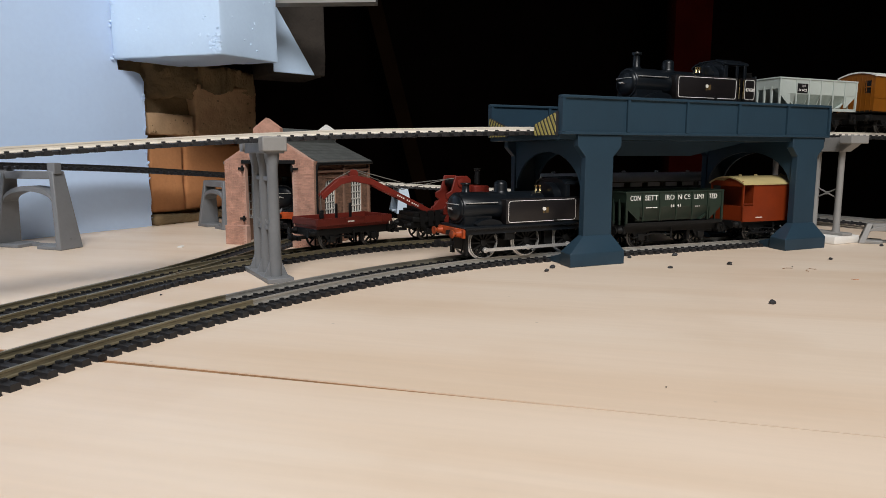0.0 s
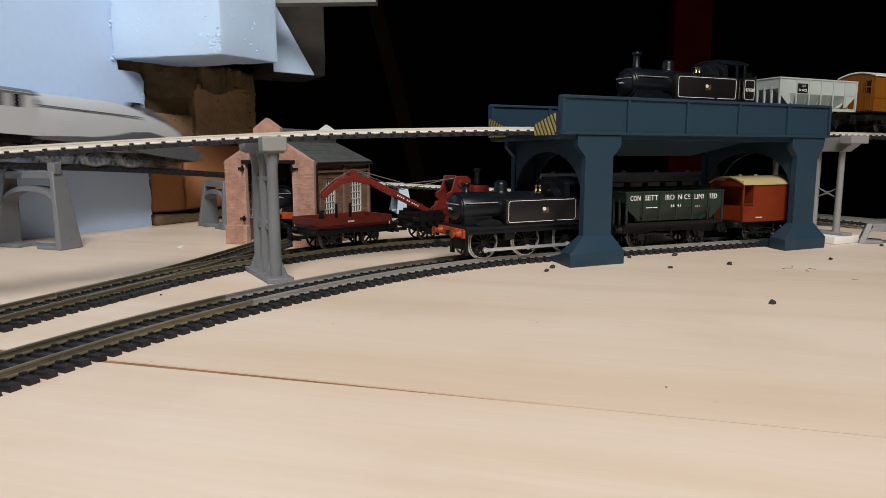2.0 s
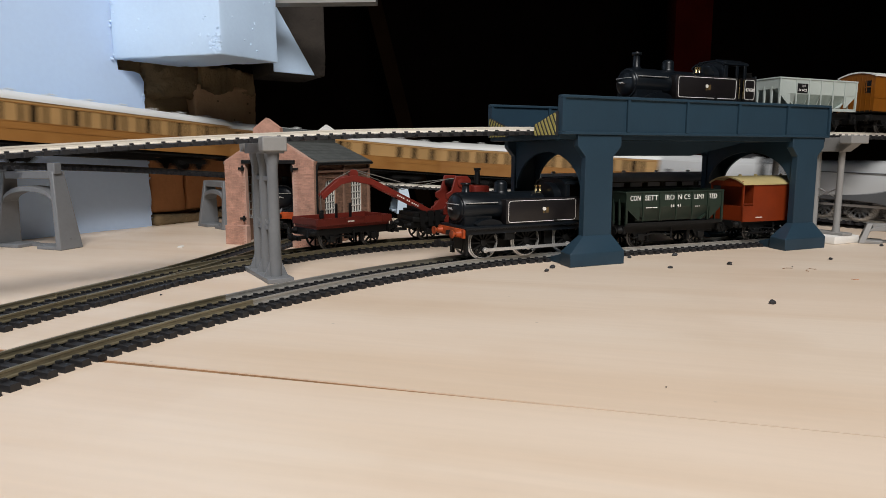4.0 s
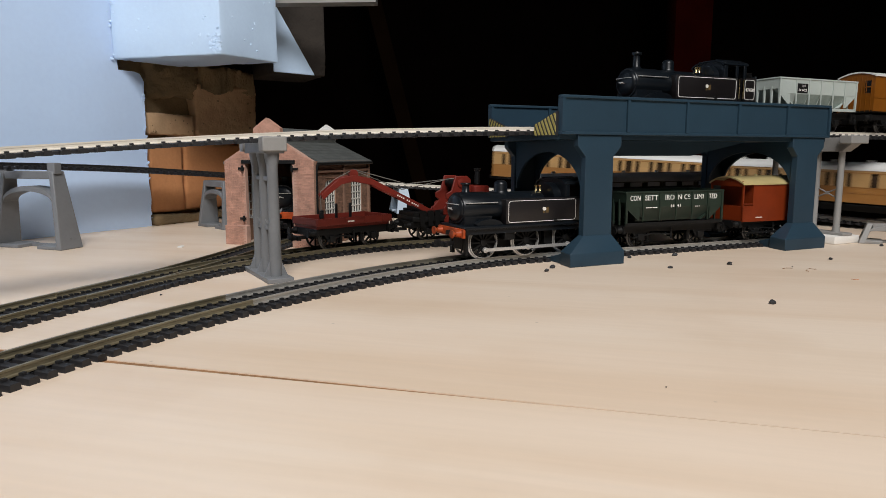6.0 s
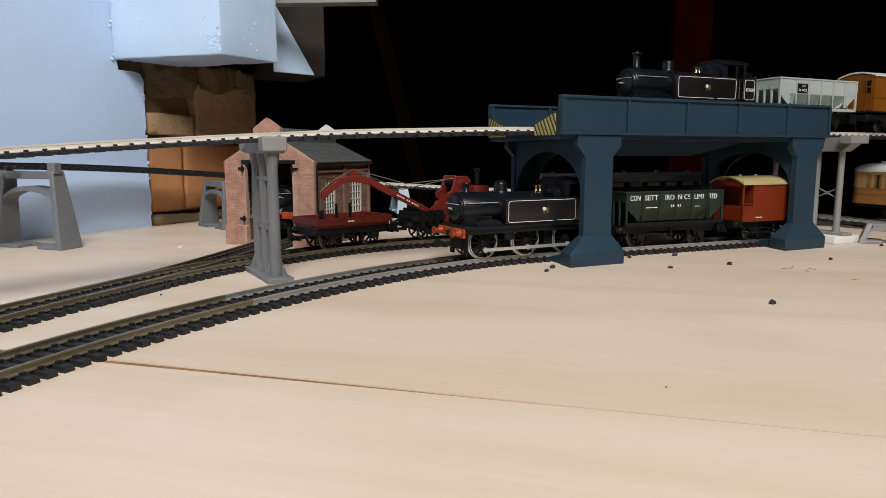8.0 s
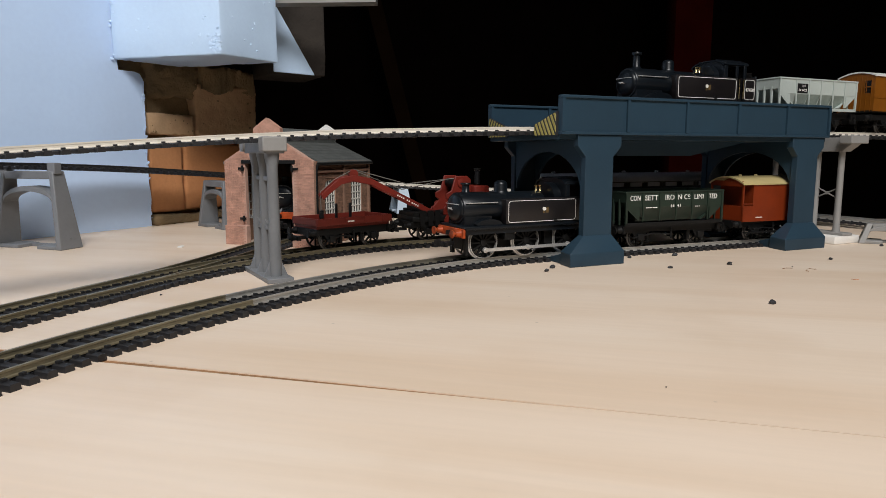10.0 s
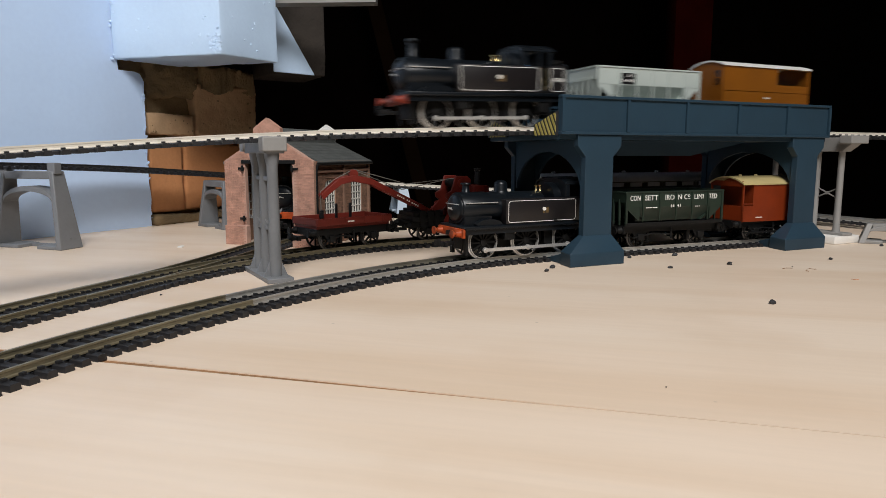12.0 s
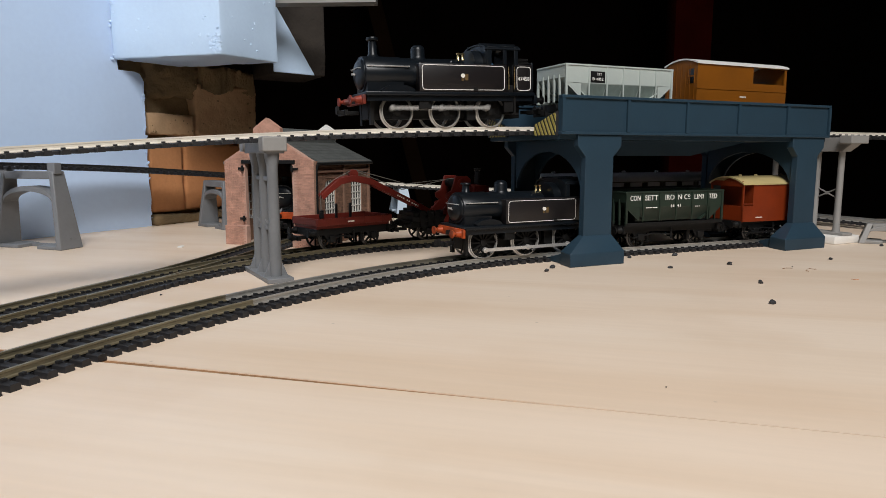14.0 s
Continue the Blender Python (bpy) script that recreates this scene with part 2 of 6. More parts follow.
SILVER = mat("silver_grey_streamlined_paint", (0.49, 0.50, 0.50), 0.5, 0.0, scale=40, vary=0.05, bump=0.03)
PALE_GREY = mat("pale_grey_coach_paint", (0.46, 0.46, 0.47), 0.5, scale=60, vary=0.12, bump=0.06)
CREST_GOLD = mat("faded_crest_gold", (0.10, 0.062, 0.022), 0.5, vary=0.4, scale=900, bump=0)
DARK_GREY = mat("charcoal_grey_paint", (0.10, 0.105, 0.11), 0.4, scale=60, vary=0.12, bump=0.05)
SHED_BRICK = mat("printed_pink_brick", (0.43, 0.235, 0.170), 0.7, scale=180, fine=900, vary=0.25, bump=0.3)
# browner and darker than the front: the side's shade is in this colour
SHED_SHADE_BROWN = mat("shade_brown_brick_side", (0.225, 0.125, 0.082), 0.75, scale=180, fine=900, vary=0.25, bump=0.3)
SLATE = mat("dark_grey_slate", (0.072, 0.077, 0.073), 0.65, scale=120, fine=700, vary=0.25, bump=0.4)
BLACK_GLASS = mat("dark_glazing", (0.01, 0.01, 0.011), 0.12, vary=0.1, bump=0)
COACH_GLASS = mat("brown_shaded_glazing", (0.035, 0.022, 0.012), 0.2, vary=0.3, scale=60, bump=0)
YELLOW = mat("yellow_warning_paint", (0.36, 0.30, 0.08), 0.5, vary=0.1, bump=0.05)
COAL = mat("crushed_coal", (0.02, 0.02, 0.022), 0.6, scale=600, vary=0.4, bump=0.8)
BLUE_WHITE = mat("pale_blue_pier_plastic", (0.52, 0.62, 0.72), 0.5, scale=60, vary=0.1)
WHITE_PLASTIC = mat("white_moulded_plastic", (0.74, 0.72, 0.68), 0.5, scale=60, vary=0.06)
CREAM_WIN = mat("cream_window_bars", (0.70, 0.68, 0.62), 0.5, vary=0.05)
BLUE_CLOTH = mat("blue_painted_figure", (0.05, 0.16, 0.32), 0.6, vary=0.1)
BUFFER_ORANGE = mat("orange_red_buffer_paint", (0.40, 0.062, 0.012), 0.45, scale=260, vary=0.3, bump=0.2, dirt=0.6, dirt_colour=(0.05, 0.03, 0.02), spec=0.3)
WHEEL_DARK = mat("dull_blackened_wheel", (0.10, 0.095, 0.09), 0.45, 0.7, scale=150, vary=0.3, bump=0.05)
RAIL_BLACK = mat("blackened_steel_rail", (0.035, 0.034, 0.034), 0.5, 0.3, scale=90, vary=0.3, bump=0.1)
SHED_MORTAR = mat("pale_pink_mortar", (0.46, 0.285, 0.22), 0.85, scale=180, fine=900, vary=0.15, bump=0.3)


def by_island(ma, amount):
    """Lets every brick of a joined wall differ a little in tone."""
    N, L = ma.node_tree.nodes, ma.node_tree.links
    b = N["Principled BSDF"]
    g = N.new("ShaderNodeNewGeometry")
    r = N.new("ShaderNodeMapRange")
    r.inputs[3].default_value, r.inputs[4].default_value = 1 - amount, 1 + amount
    L.new(g.outputs["Random Per Island"], r.inputs[0])
    h = N.new("ShaderNodeHueSaturation")
    L.new(r.outputs[0], h.inputs["Value"])
    L.new(b.inputs["Base Color"].links[0].from_socket, h.inputs["Color"])
    L.new(h.outputs[0], b.inputs["Base Color"])


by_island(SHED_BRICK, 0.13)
by_island(SHED_SHADE_BROWN, 0.25)
by_island(SLATE, 0.2)
SEAM_BROWN = mat("worn_brown_ply_edge", (0.27, 0.14, 0.06), 0.8, scale=60, fine=700, vary=0.35, bump=0.6, dirt=0.5, dirt_colour=(0.16, 0.08, 0.035))
DARK_STONE = mat("near_black_stone", (0.030, 0.024, 0.019), 0.95, scale=40, fine=500, vary=0.4, bump=1.0, relief=2.0)
CABLE_GREY = mat("dull_grey_thread", (0.16, 0.15, 0.13), 0.8, vary=0.2, bump=0.1)
RAIL_OLIVE = mat("brown_tarnished_rail", (0.235, 0.205, 0.135), 0.42, 0.5, scale=20, vary=0.3, bump=0.15, dirt=0.7, dirt_colour=(0.12, 0.10, 0.05))

# ---- room ----
def quad_wall(name, p, q, z0, z1, thick, material, label):
    """An upright slab from p to q (plan, mm); its thickness goes to the left of p to q."""
    (ax, ay), (bx, by) = p, q
    d = Vector((bx - ax, by - ay)).normalized()
    n = Vector((-d.y, d.x)) * thick
    s = Shape().prism([(ax, ay), (bx, by), (bx + n.x, by + n.y), (ax + n.x, ay + n.y)], z0, z1, "z")
    return tagged(part(name, s, material), label, "wall", kind="structure")


def grid_slab(name, p, q, z0, z1, thick, material, label, amp=0.6, seed=1, nx=60, nz=44, chips=None, shoulder=0.0, drop=0.0):
    """A hand-painted slab with a slightly uneven face and a ragged right-hand edge."""
    (ax, ay), (bx, by) = p, q
    d = Vector((bx - ax, by - ay))
    length = d.length
    d.normalize()
    n = Vector((-d.y, d.x))
    vs, fs = [], []
    for side in (0, 1):
        for j in range(nz + 1):
            for i in range(nx + 1):
                u, w = i / nx, j / nz
                run = u * length
                k = min(1.0, max(0.0, (run - (length - shoulder - 5)) / 5.0)) if shoulder else 0.0
                top = z1 + (drop - z1) * k
                if shoulder and run > length - 9:
                    top -= 0.09 * (run - length + 9) ** 2
                z = z0 + (z1 - z0) * w
                if z > top:
                    z = top + 0.002 * j
                if i == nx and chips:
                    run -= chips * (0.5 + 0.5 * noise.noise(Vector((z * 0.06, seed, 0)))) + chips * 0.7 * max(0, noise.noise(Vector((z * 0.21, seed, 5))))
                k = amp * noise.noise(Vector((run * 0.02, z * 0.02, seed))) + 0.25 * amp * noise.noise(Vector((run * 0.12, z * 0.12, seed)))
                o = (thick if side else k)
                vs.append((ax + d.x * run + n.x * o, ay + d.y * run + n.y * o, z))
    w1 = nx + 1
    base = w1 * (nz + 1)
    for j in range(nz):
        for i in range(nx):
            a = j * w1 + i
            fs.append((a, a + 1, a + w1 + 1, a + w1))
            fs.append((base + a, base + a + w1, base + a + w1 + 1, base + a + 1))
    for j in range(nz):
        for i in (0, nx):
            a = j * w1 + i
            fs.append((a, a + w1, base + a + w1, base + a))
    for i in range(nx):
        for j in (0, nz):
            a = j * w1 + i
            fs.append((a, a + 1, base + a + 1, base + a))
    ob = part(name, Shape().add(vs, fs), material)
    return tagged(ob, label, "wall", kind="structure")


def rough_block(name, corners, z0, z1, material, cat, label, amp=1.2, seed=3, parent=None, div=14, rnd=3.0):
    """A worn masonry block on a plan outline of four corners, with rounded and chipped edges."""
    bm = bmesh.new()
    vs = [bm.verts.new((x, y, z)) for z in (z0, z1) for x, y in corners]
    for q in ((3, 2, 1, 0), (4, 5, 6, 7), (0, 1, 5, 4), (1, 2, 6, 5), (2, 3, 7, 6), (3, 0, 4, 7)):
        bm.faces.new([vs[i] for i in q])
    bmesh.ops.bevel(bm, geom=list(bm.edges), offset=rnd, segments=2, affect="EDGES", profile=0.6)
    bmesh.ops.subdivide_edges(bm, edges=[e for e in bm.edges if e.calc_length() > 15], cuts=div, use_grid_fill=True)
    bm.normal_update()
    for v in bm.verts:
        p = v.co
        k = 0.3 * amp * noise.noise(Vector((p.x * 0.4, p.y * 0.4, p.z * 0.4 + seed))) + amp * noise.noise(Vector((p.x * 0.035, p.y * 0.035, p.z * 0.035 + seed))) + 0.4 * amp * noise.noise(Vector((p.x * 0.15, p.y * 0.15, p.z * 0.15 + seed)))
        v.co += v.normal * k
    ob = part(name, Shape().bm(bm), material, parent, smooth=60)
    if parent is None:
        tagged(ob, label, cat)
    return ob


WD = Vector((0.506, 0.862))
W0 = Vector((-254, 584))


def wall_point(s, out=0.0):
    """Plan point s mm along the painted wall from its ragged end, out mm into the room."""
    p = W0 + WD * s + Vector((0.862, -0.506)) * out
    return (p.x, p.y)


def room():
    # two plywood sheets meet at a worn, slightly open seam
    def seam(x, gap):
        return (x, 169.2 - 0.2744 * x + gap)
    back = [seam(-1200, 1.7), seam(-150, 1.6), seam(-80, 1.35), seam(-30, 1.15), seam(10, 0.6), seam(60, 0.28), seam(900, 0.12), (900, 640), (-60, 655), (-250, 700), (-1200, 700)]
    fore = [(-1200, -1100), (900, -1100), seam(900, -0.12), seam(70, -0.22), seam(25, -0.5), seam(-20, -0.8), seam(-90, -1.4), seam(-1200, -1.5)]
    for name, pts in (("baseboard_1", back), ("baseboard_2", fore)):
        tagged(part(name, Shape().prism(pts, -0.34, 0, "z"), PLY), "pale birch plywood sheet with long grain", "baseboard", kind="structure")
    tagged(part("baseboard_seam", Shape().prism([seam(-1200, -3), seam(900, -3), seam(900, 3), seam(-1200, 3)], -17.9, -0.35, "z"), SEAM_BROWN), "worn brown open seam between the plywood sheets", "seam", kind="structure")
    for name, pts in (("baseboard_core_1", [seam(-1200, 3), seam(900, 3), (900, 640), (-60, 655), (-250, 700), (-1200, 700)]), ("baseboard_core_2", [(-1200, -1100), (900, -1100), seam(900, -3), seam(-1200, -3)])):
        tagged(part(name, Shape().prism(pts, -18, -0.36, "z"), SEAM_BROWN), "brown inner plies of the plywood sheet", "baseboard", kind="structure")
    tagged(part("baseboard_batten", Shape().prism([seam(-1200, -12), seam(900, -12), seam(900, 12), seam(-1200, 12)], -40, -18.3, "z"), GLOOM_WOOD), "dark batten under the plywood seam", "batten", kind="structure")
    # the painted wall, and the brick pier past its broken end
    grid_slab("wall_west", wall_point(-760), wall_point(0), -18, 400, 40, WALL_PAINT, "pale blue glossy painted wall with a ragged end", chips=4, nx=152, nz=60, shoulder=26.0, drop=131.0)
    # loft shell added around the layout, its darkness put into the colour
    quad_wall("wall_south", (-2500, -1800), (3500, -1800), -900, 1600, -60, GLOOM_WOOD, "loft end wall with gloom put into its colour")
    quad_wall("wall_north", (-2500, 3600), (3500, 3600), -900, 1600, 60, GLOOM_WOOD, "far loft wall with gloom put into its colour")
    quad_wall("wall_east", (3500, -1800), (3500, 3600), -900, 1600, -60, GLOOM_WOOD, "loft side wall with gloom put into its colour")
    quad_wall("wall_outer", (-2500, -1800), (-2500, 3600), -900, 1600, 60, GLOOM_WOOD, "loft side wall behind the painted wall, gloom put into its colour")
    tagged(part("floor", Shape().box(-2500, 3500, -1800, 3600, -960, -900), GLOOM_WOOD), "timber loft floor with gloom put into its colour", "floor", kind="structure")
    tagged(part("ceiling", Shape().box(-2500, 3500, -1800, 3600, 1600, 1660), GLOOM_WOOD), "boarded loft ceiling with gloom put into its colour", "ceiling", kind="structure")


room()

# ---- track ----
def spline(pts, step=2.0):
    """A smooth dense line through plan and height points (mm)."""
    P = [Vector(p) for p in pts]
    P = [2 * P[0] - P[1]] + P + [2 * P[-1] - P[-2]]
    out = []
    for i in range(1, len(P) - 2):
        a, b, c, d = P[i - 1:i + 3]
        n = max(2, int((c - b).length / step))
        for k in range(n):
            t = k / n
            out.append(0.5 * ((2 * b) + (c - a) * t + (2 * a - 5 * b + 4 * c - d) * t * t + (3 * b - a - 3 * c + d) * t ** 3))
    out.append(P[-2])
    return out


class Line:
    """A track centre line at rail-top height, walked by length."""

    def __init__(self, pts):
        self.p = spline(pts)
        self.s = [0.0]
        for a, b in zip(self.p[:-1], self.p[1:]):
            self.s.append(self.s[-1] + (b - a).length)
        self.length = self.s[-1]

    def at(self, s):
        if s <= 0:
            d = (self.p[1] - self.p[0]).normalized()
            return self.p[0] + d * s
        if s >= self.length:
            d = (self.p[-1] - self.p[-2]).normalized()
            return self.p[-1] + d * (s - self.length)
        i = min(len(self.s) - 2, int(np.searchsorted(self.s, s)) - 1)
        i = max(i, 0)
        t = (s - self.s[i]) / (self.s[i + 1] - self.s[i])
        return self.p[i].lerp(self.p[i + 1], t)

    def along(self, s):
        return (self.at(s + 1.0) - self.at(s - 1.0)).normalized()

    def frame_at(self, s):
        d = self.along(s)
        side = Vector((-d.y, d.x, 0)).normalized()
        up = d.cross(side)
        m = Matrix((d, side, up)).transposed().to_4x4()
        m.translation = self.at(s) * MM
        return m

    def vehicle(self, s, base, back=False):
        """Pose of a vehicle whose middle is s along, resting on two points base mm apart."""
        a, b = self.at(s - base / 2), self.at(s + base / 2)
        if back:
            a, b = b, a
        d = (b - a).normalized()
        side = Vector((-d.y, d.x, 0)).normalized()
        up = d.cross(side)
        m = Matrix((d, side, up)).transposed().to_4x4()
        m.translation = (a + b) / 2 * MM
        return m

    def near_x(self, x):
        return min(range(len(self.p)), key=lambda i: abs(self.p[i].x - x))


RAIL_PROFILE = [(-1.1, -2.5), (1.1, -2.5), (1.1, -2.1), (0.35, -1.8), (0.35, -0.8), (0.55, -0.6), (0.55, 0), (-0.55, 0), (-0.55, -0.6), (-0.35, -0.8), (-0.35, -1.8), (-1.1, -2.1)]


def sweep(line, prof, off, s0, s1, step=5.0):
    """A profile (across, up) carried along a line at a sideways offset."""
    n = max(2, int((s1 - s0) / step))
    vs, fs, k = [], [], len(prof)
    for i in range(n + 1):
        s = s0 + (s1 - s0) * i / n
        m = line.frame_at(s)
        o = line.at(s)
        side, up = m.col[1].to_3d(), m.col[2].to_3d()
        vs += [tuple(o + side * (off + a) + up * b) for a, b in prof]
    for i in range(n):
        for j in range(k):
            a, b = i * k + j, i * k + (j + 1) % k
            fs.append((a, b, b + k, a + k))
    fs.append(tuple(range(k - 1, -1, -1)))
    fs.append(tuple(n * k + j for j in range(k)))
    return Shape().add(vs, fs)


def sleeper_mesh():
    s = Shape().prism([(-1.7, -4.7), (1.7, -4.7), (1.5, -2.9), (1.2, -2.6), (-1.2, -2.6), (-1.5, -2.9)], -14.3, 14.3, "y")
    for y in (-8.25, 8.25):
        for e in (-1.7, 1.7):
            s.box(-0.8, 0.8, y + e - 0.6, y + e + 0.6, -2.6, -1.7)
    me = s.mesh("sleeper", 0)
    me.materials.append(SLEEPER_BLACK)
    return me


SLEEPER = sleeper_mesh()


def lay_track(name, line, rail_material, label, pitch, s0=0.0, s1=None, rails=(-8.25, 8.25), sleepers=True):
    s1 = line.length if s1 is None else s1
    t = thing(name, label, "railway track", "model railway tracks")
    for off in rails:
        part("rail", sweep(line, RAIL_PROFILE, off, s0, s1), rail_material, t)
    if sleepers:
        s = s0 + pitch / 2
        # two thin strips join the sleeper ends under the rails
        for off in (-8.25, 8.25):
            part("web", sweep(line, [(-0.7, -4.5), (0.7, -4.5), (0.7, -3.2), (-0.7, -3.2)], off, s0, s1, 8), SLEEPER_BLACK, t)
        while s < s1:
            part("sleeper", SLEEPER, None, t, m=line.frame_at(s))
            s += pitch
    return t


def arc(cx, cy, r, a0, a1, n, z=4.7):
    return [(cx + r * math.cos(radians(a0 + (a1 - a0) * i / n)), cy + r * math.sin(radians(a0 + (a1 - a0) * i / n)), z) for i in range(n + 1)]


def going(p, deg, dist, z=4.7):
    return (p[0] + dist * math.cos(radians(deg)), p[1] + dist * math.sin(radians(deg)), z)


FRONT_PTS = arc(284.7, 35.1, 436, 176, 134, 9)
for x, y in ((19.4, 379.2), (45, 393.6), (72.7, 406), (117.9, 425.1), (162.9, 443.2), (227, 469), (272, 487.2)):
    FRONT_PTS.append((x, y, 4.7))
FRONT = Line(FRONT_PTS)
SIDING = Line([(x, y, 4.7) for x, y in ((-187, 160), (-176, 212), (-168.2, 237.8), (-161, 261.1), (-151.7, 288.2), (-139.6, 319.9), (-123.1, 355), (-99.3, 387.5), (-71.1, 420.0), (-36.7, 447.3),
                                        (-9.5, 462), (40, 485), (90, 506), (140, 527), (190, 548), (240, 569))])
SHED_ROAD = Line([(x, y, 4.66) for x, y in ((-156, 274), (-146.5, 302), (-137.5, 335), (-130, 370), (-124, 405), (-118, 445), (-110, 495), (-98, 560), (-93, 590))])

# the high line: over the bridge, then down a bend
BRIDGE_A, BRIDGE_DIR = Vector((47.6, 408.7)), 24.0
HIGH_PTS = []
for d, z in ((520, 79.0), (400, 79.0), (300, 79.0), (220, 79.0), (110, 79.0), (0, 78.6), (-60, 77.2), (-110, 75.6)):
    x, y, _ = going(BRIDGE_A, BRIDGE_DIR, d)
    HIGH_PTS.append((x, y, z))
hx, hy = HIGH_PTS[-1][:2]
ha = radians(BRIDGE_DIR + 180)
HR = 400.0
hcx, hcy = hx - HR * math.sin(ha), hy + HR * math.cos(ha)
for i in range(1, 9):
    a = ha - math.pi / 2 + radians(5.2 * i)
    HIGH_PTS.append((hcx + HR * math.cos(a), hcy + HR * math.sin(a), 75.6 - 1.75 * i - 0.13 * i * i))
HIGH = Line(HIGH_PTS)

# the back loop: a long bend that drops to the board
BACK_PTS = []
for a, z, r in ((215, 66, 350), (200, 63, 350), (185, 60, 350), (170, 57.7, 350), (160, 55.8, 348), (150, 52.6, 347), (140, 48.2, 350), (130, 43.2, 357), (120, 37.7, 368), (110, 33.5, 371), (100, 29, 371), (90, 25.5, 371),
                (80, 22, 371), (70, 18.5, 371), (60, 15, 371), (50, 11.5, 371), (40, 8.8, 371), (30, 7.6, 371), (20, 7, 371), (5, 7, 371), (-10, 7, 371), (-30, 7, 371)):
    BACK_PTS.append((48.1 + r * math.cos(radians(a)), 365.9 + r * math.sin(radians(a)), z))
# straight runs beyond both ends of the bend
bx, by, bz = BACK_PTS[0]
lead = [(bx + 0.574 * k, by - 0.819 * k, bz + 0.01 * k) for k in (1250, 1000, 750, 500, 250)]
ex, ey, ez = BACK_PTS[-1]
tail = [(ex - 0.5 * k, ey - 0.866 * k, ez) for k in (250, 500, 750, 950)]
BACK = Line(lead + BACK_PTS + tail)
LEAD = 1250.0

NEAR_END = FRONT.s[FRONT.near_x(-84)]
lay_track("front_track", FRONT, RAIL_OLIVE, "black-sleepered model track with brown tarnished rails on plywood", 5.8, 0, NEAR_END)
lay_track("front_track", FRONT, RAIL_DULL, "black-sleepered model track with silvery rails on plywood", 5.8, NEAR_END, None)
lay_track("siding_track", SIDING, RAIL_OLIVE, "curved model siding with tarnished rails and black sleepers", 5.8)
lay_track("shed_track", SHED_ROAD, RAIL_OLIVE, "short model track leading into the engine shed", 5.8)
lay_track("high_track", HIGH, RAIL_BRIGHT, "raised model track with pale rails crossing the bridge", 7.0)
def loop_at(x):
    """Length along the loop where its far side passes x."""
    return BACK.s[min((i for i in range(len(BACK.p)) if BACK.p[i].y > 400), key=lambda i: abs(BACK.p[i].x - x))]


HALF = loop_at(-130)
lay_track("loop_track", BACK, RAIL_BLACK, "inclined loop track with blackened rails beside the wall", 7.0, 0, HALF)
lay_track("loop_track", BACK, RAIL_BRIGHT, "inclined loop track with pale rails behind the shed", 7.0, HALF, loop_at(310))
lay_track("loop_track", BACK, RAIL_DULL, "loop track with tarnished rails low on the board", 7.0, loop_at(310), None)


# ---- bridge ----
BRIDGE_M = pose(BRIDGE_A.x * MM, BRIDGE_A.y * MM, 0, 0, 0, BRIDGE_DIR)


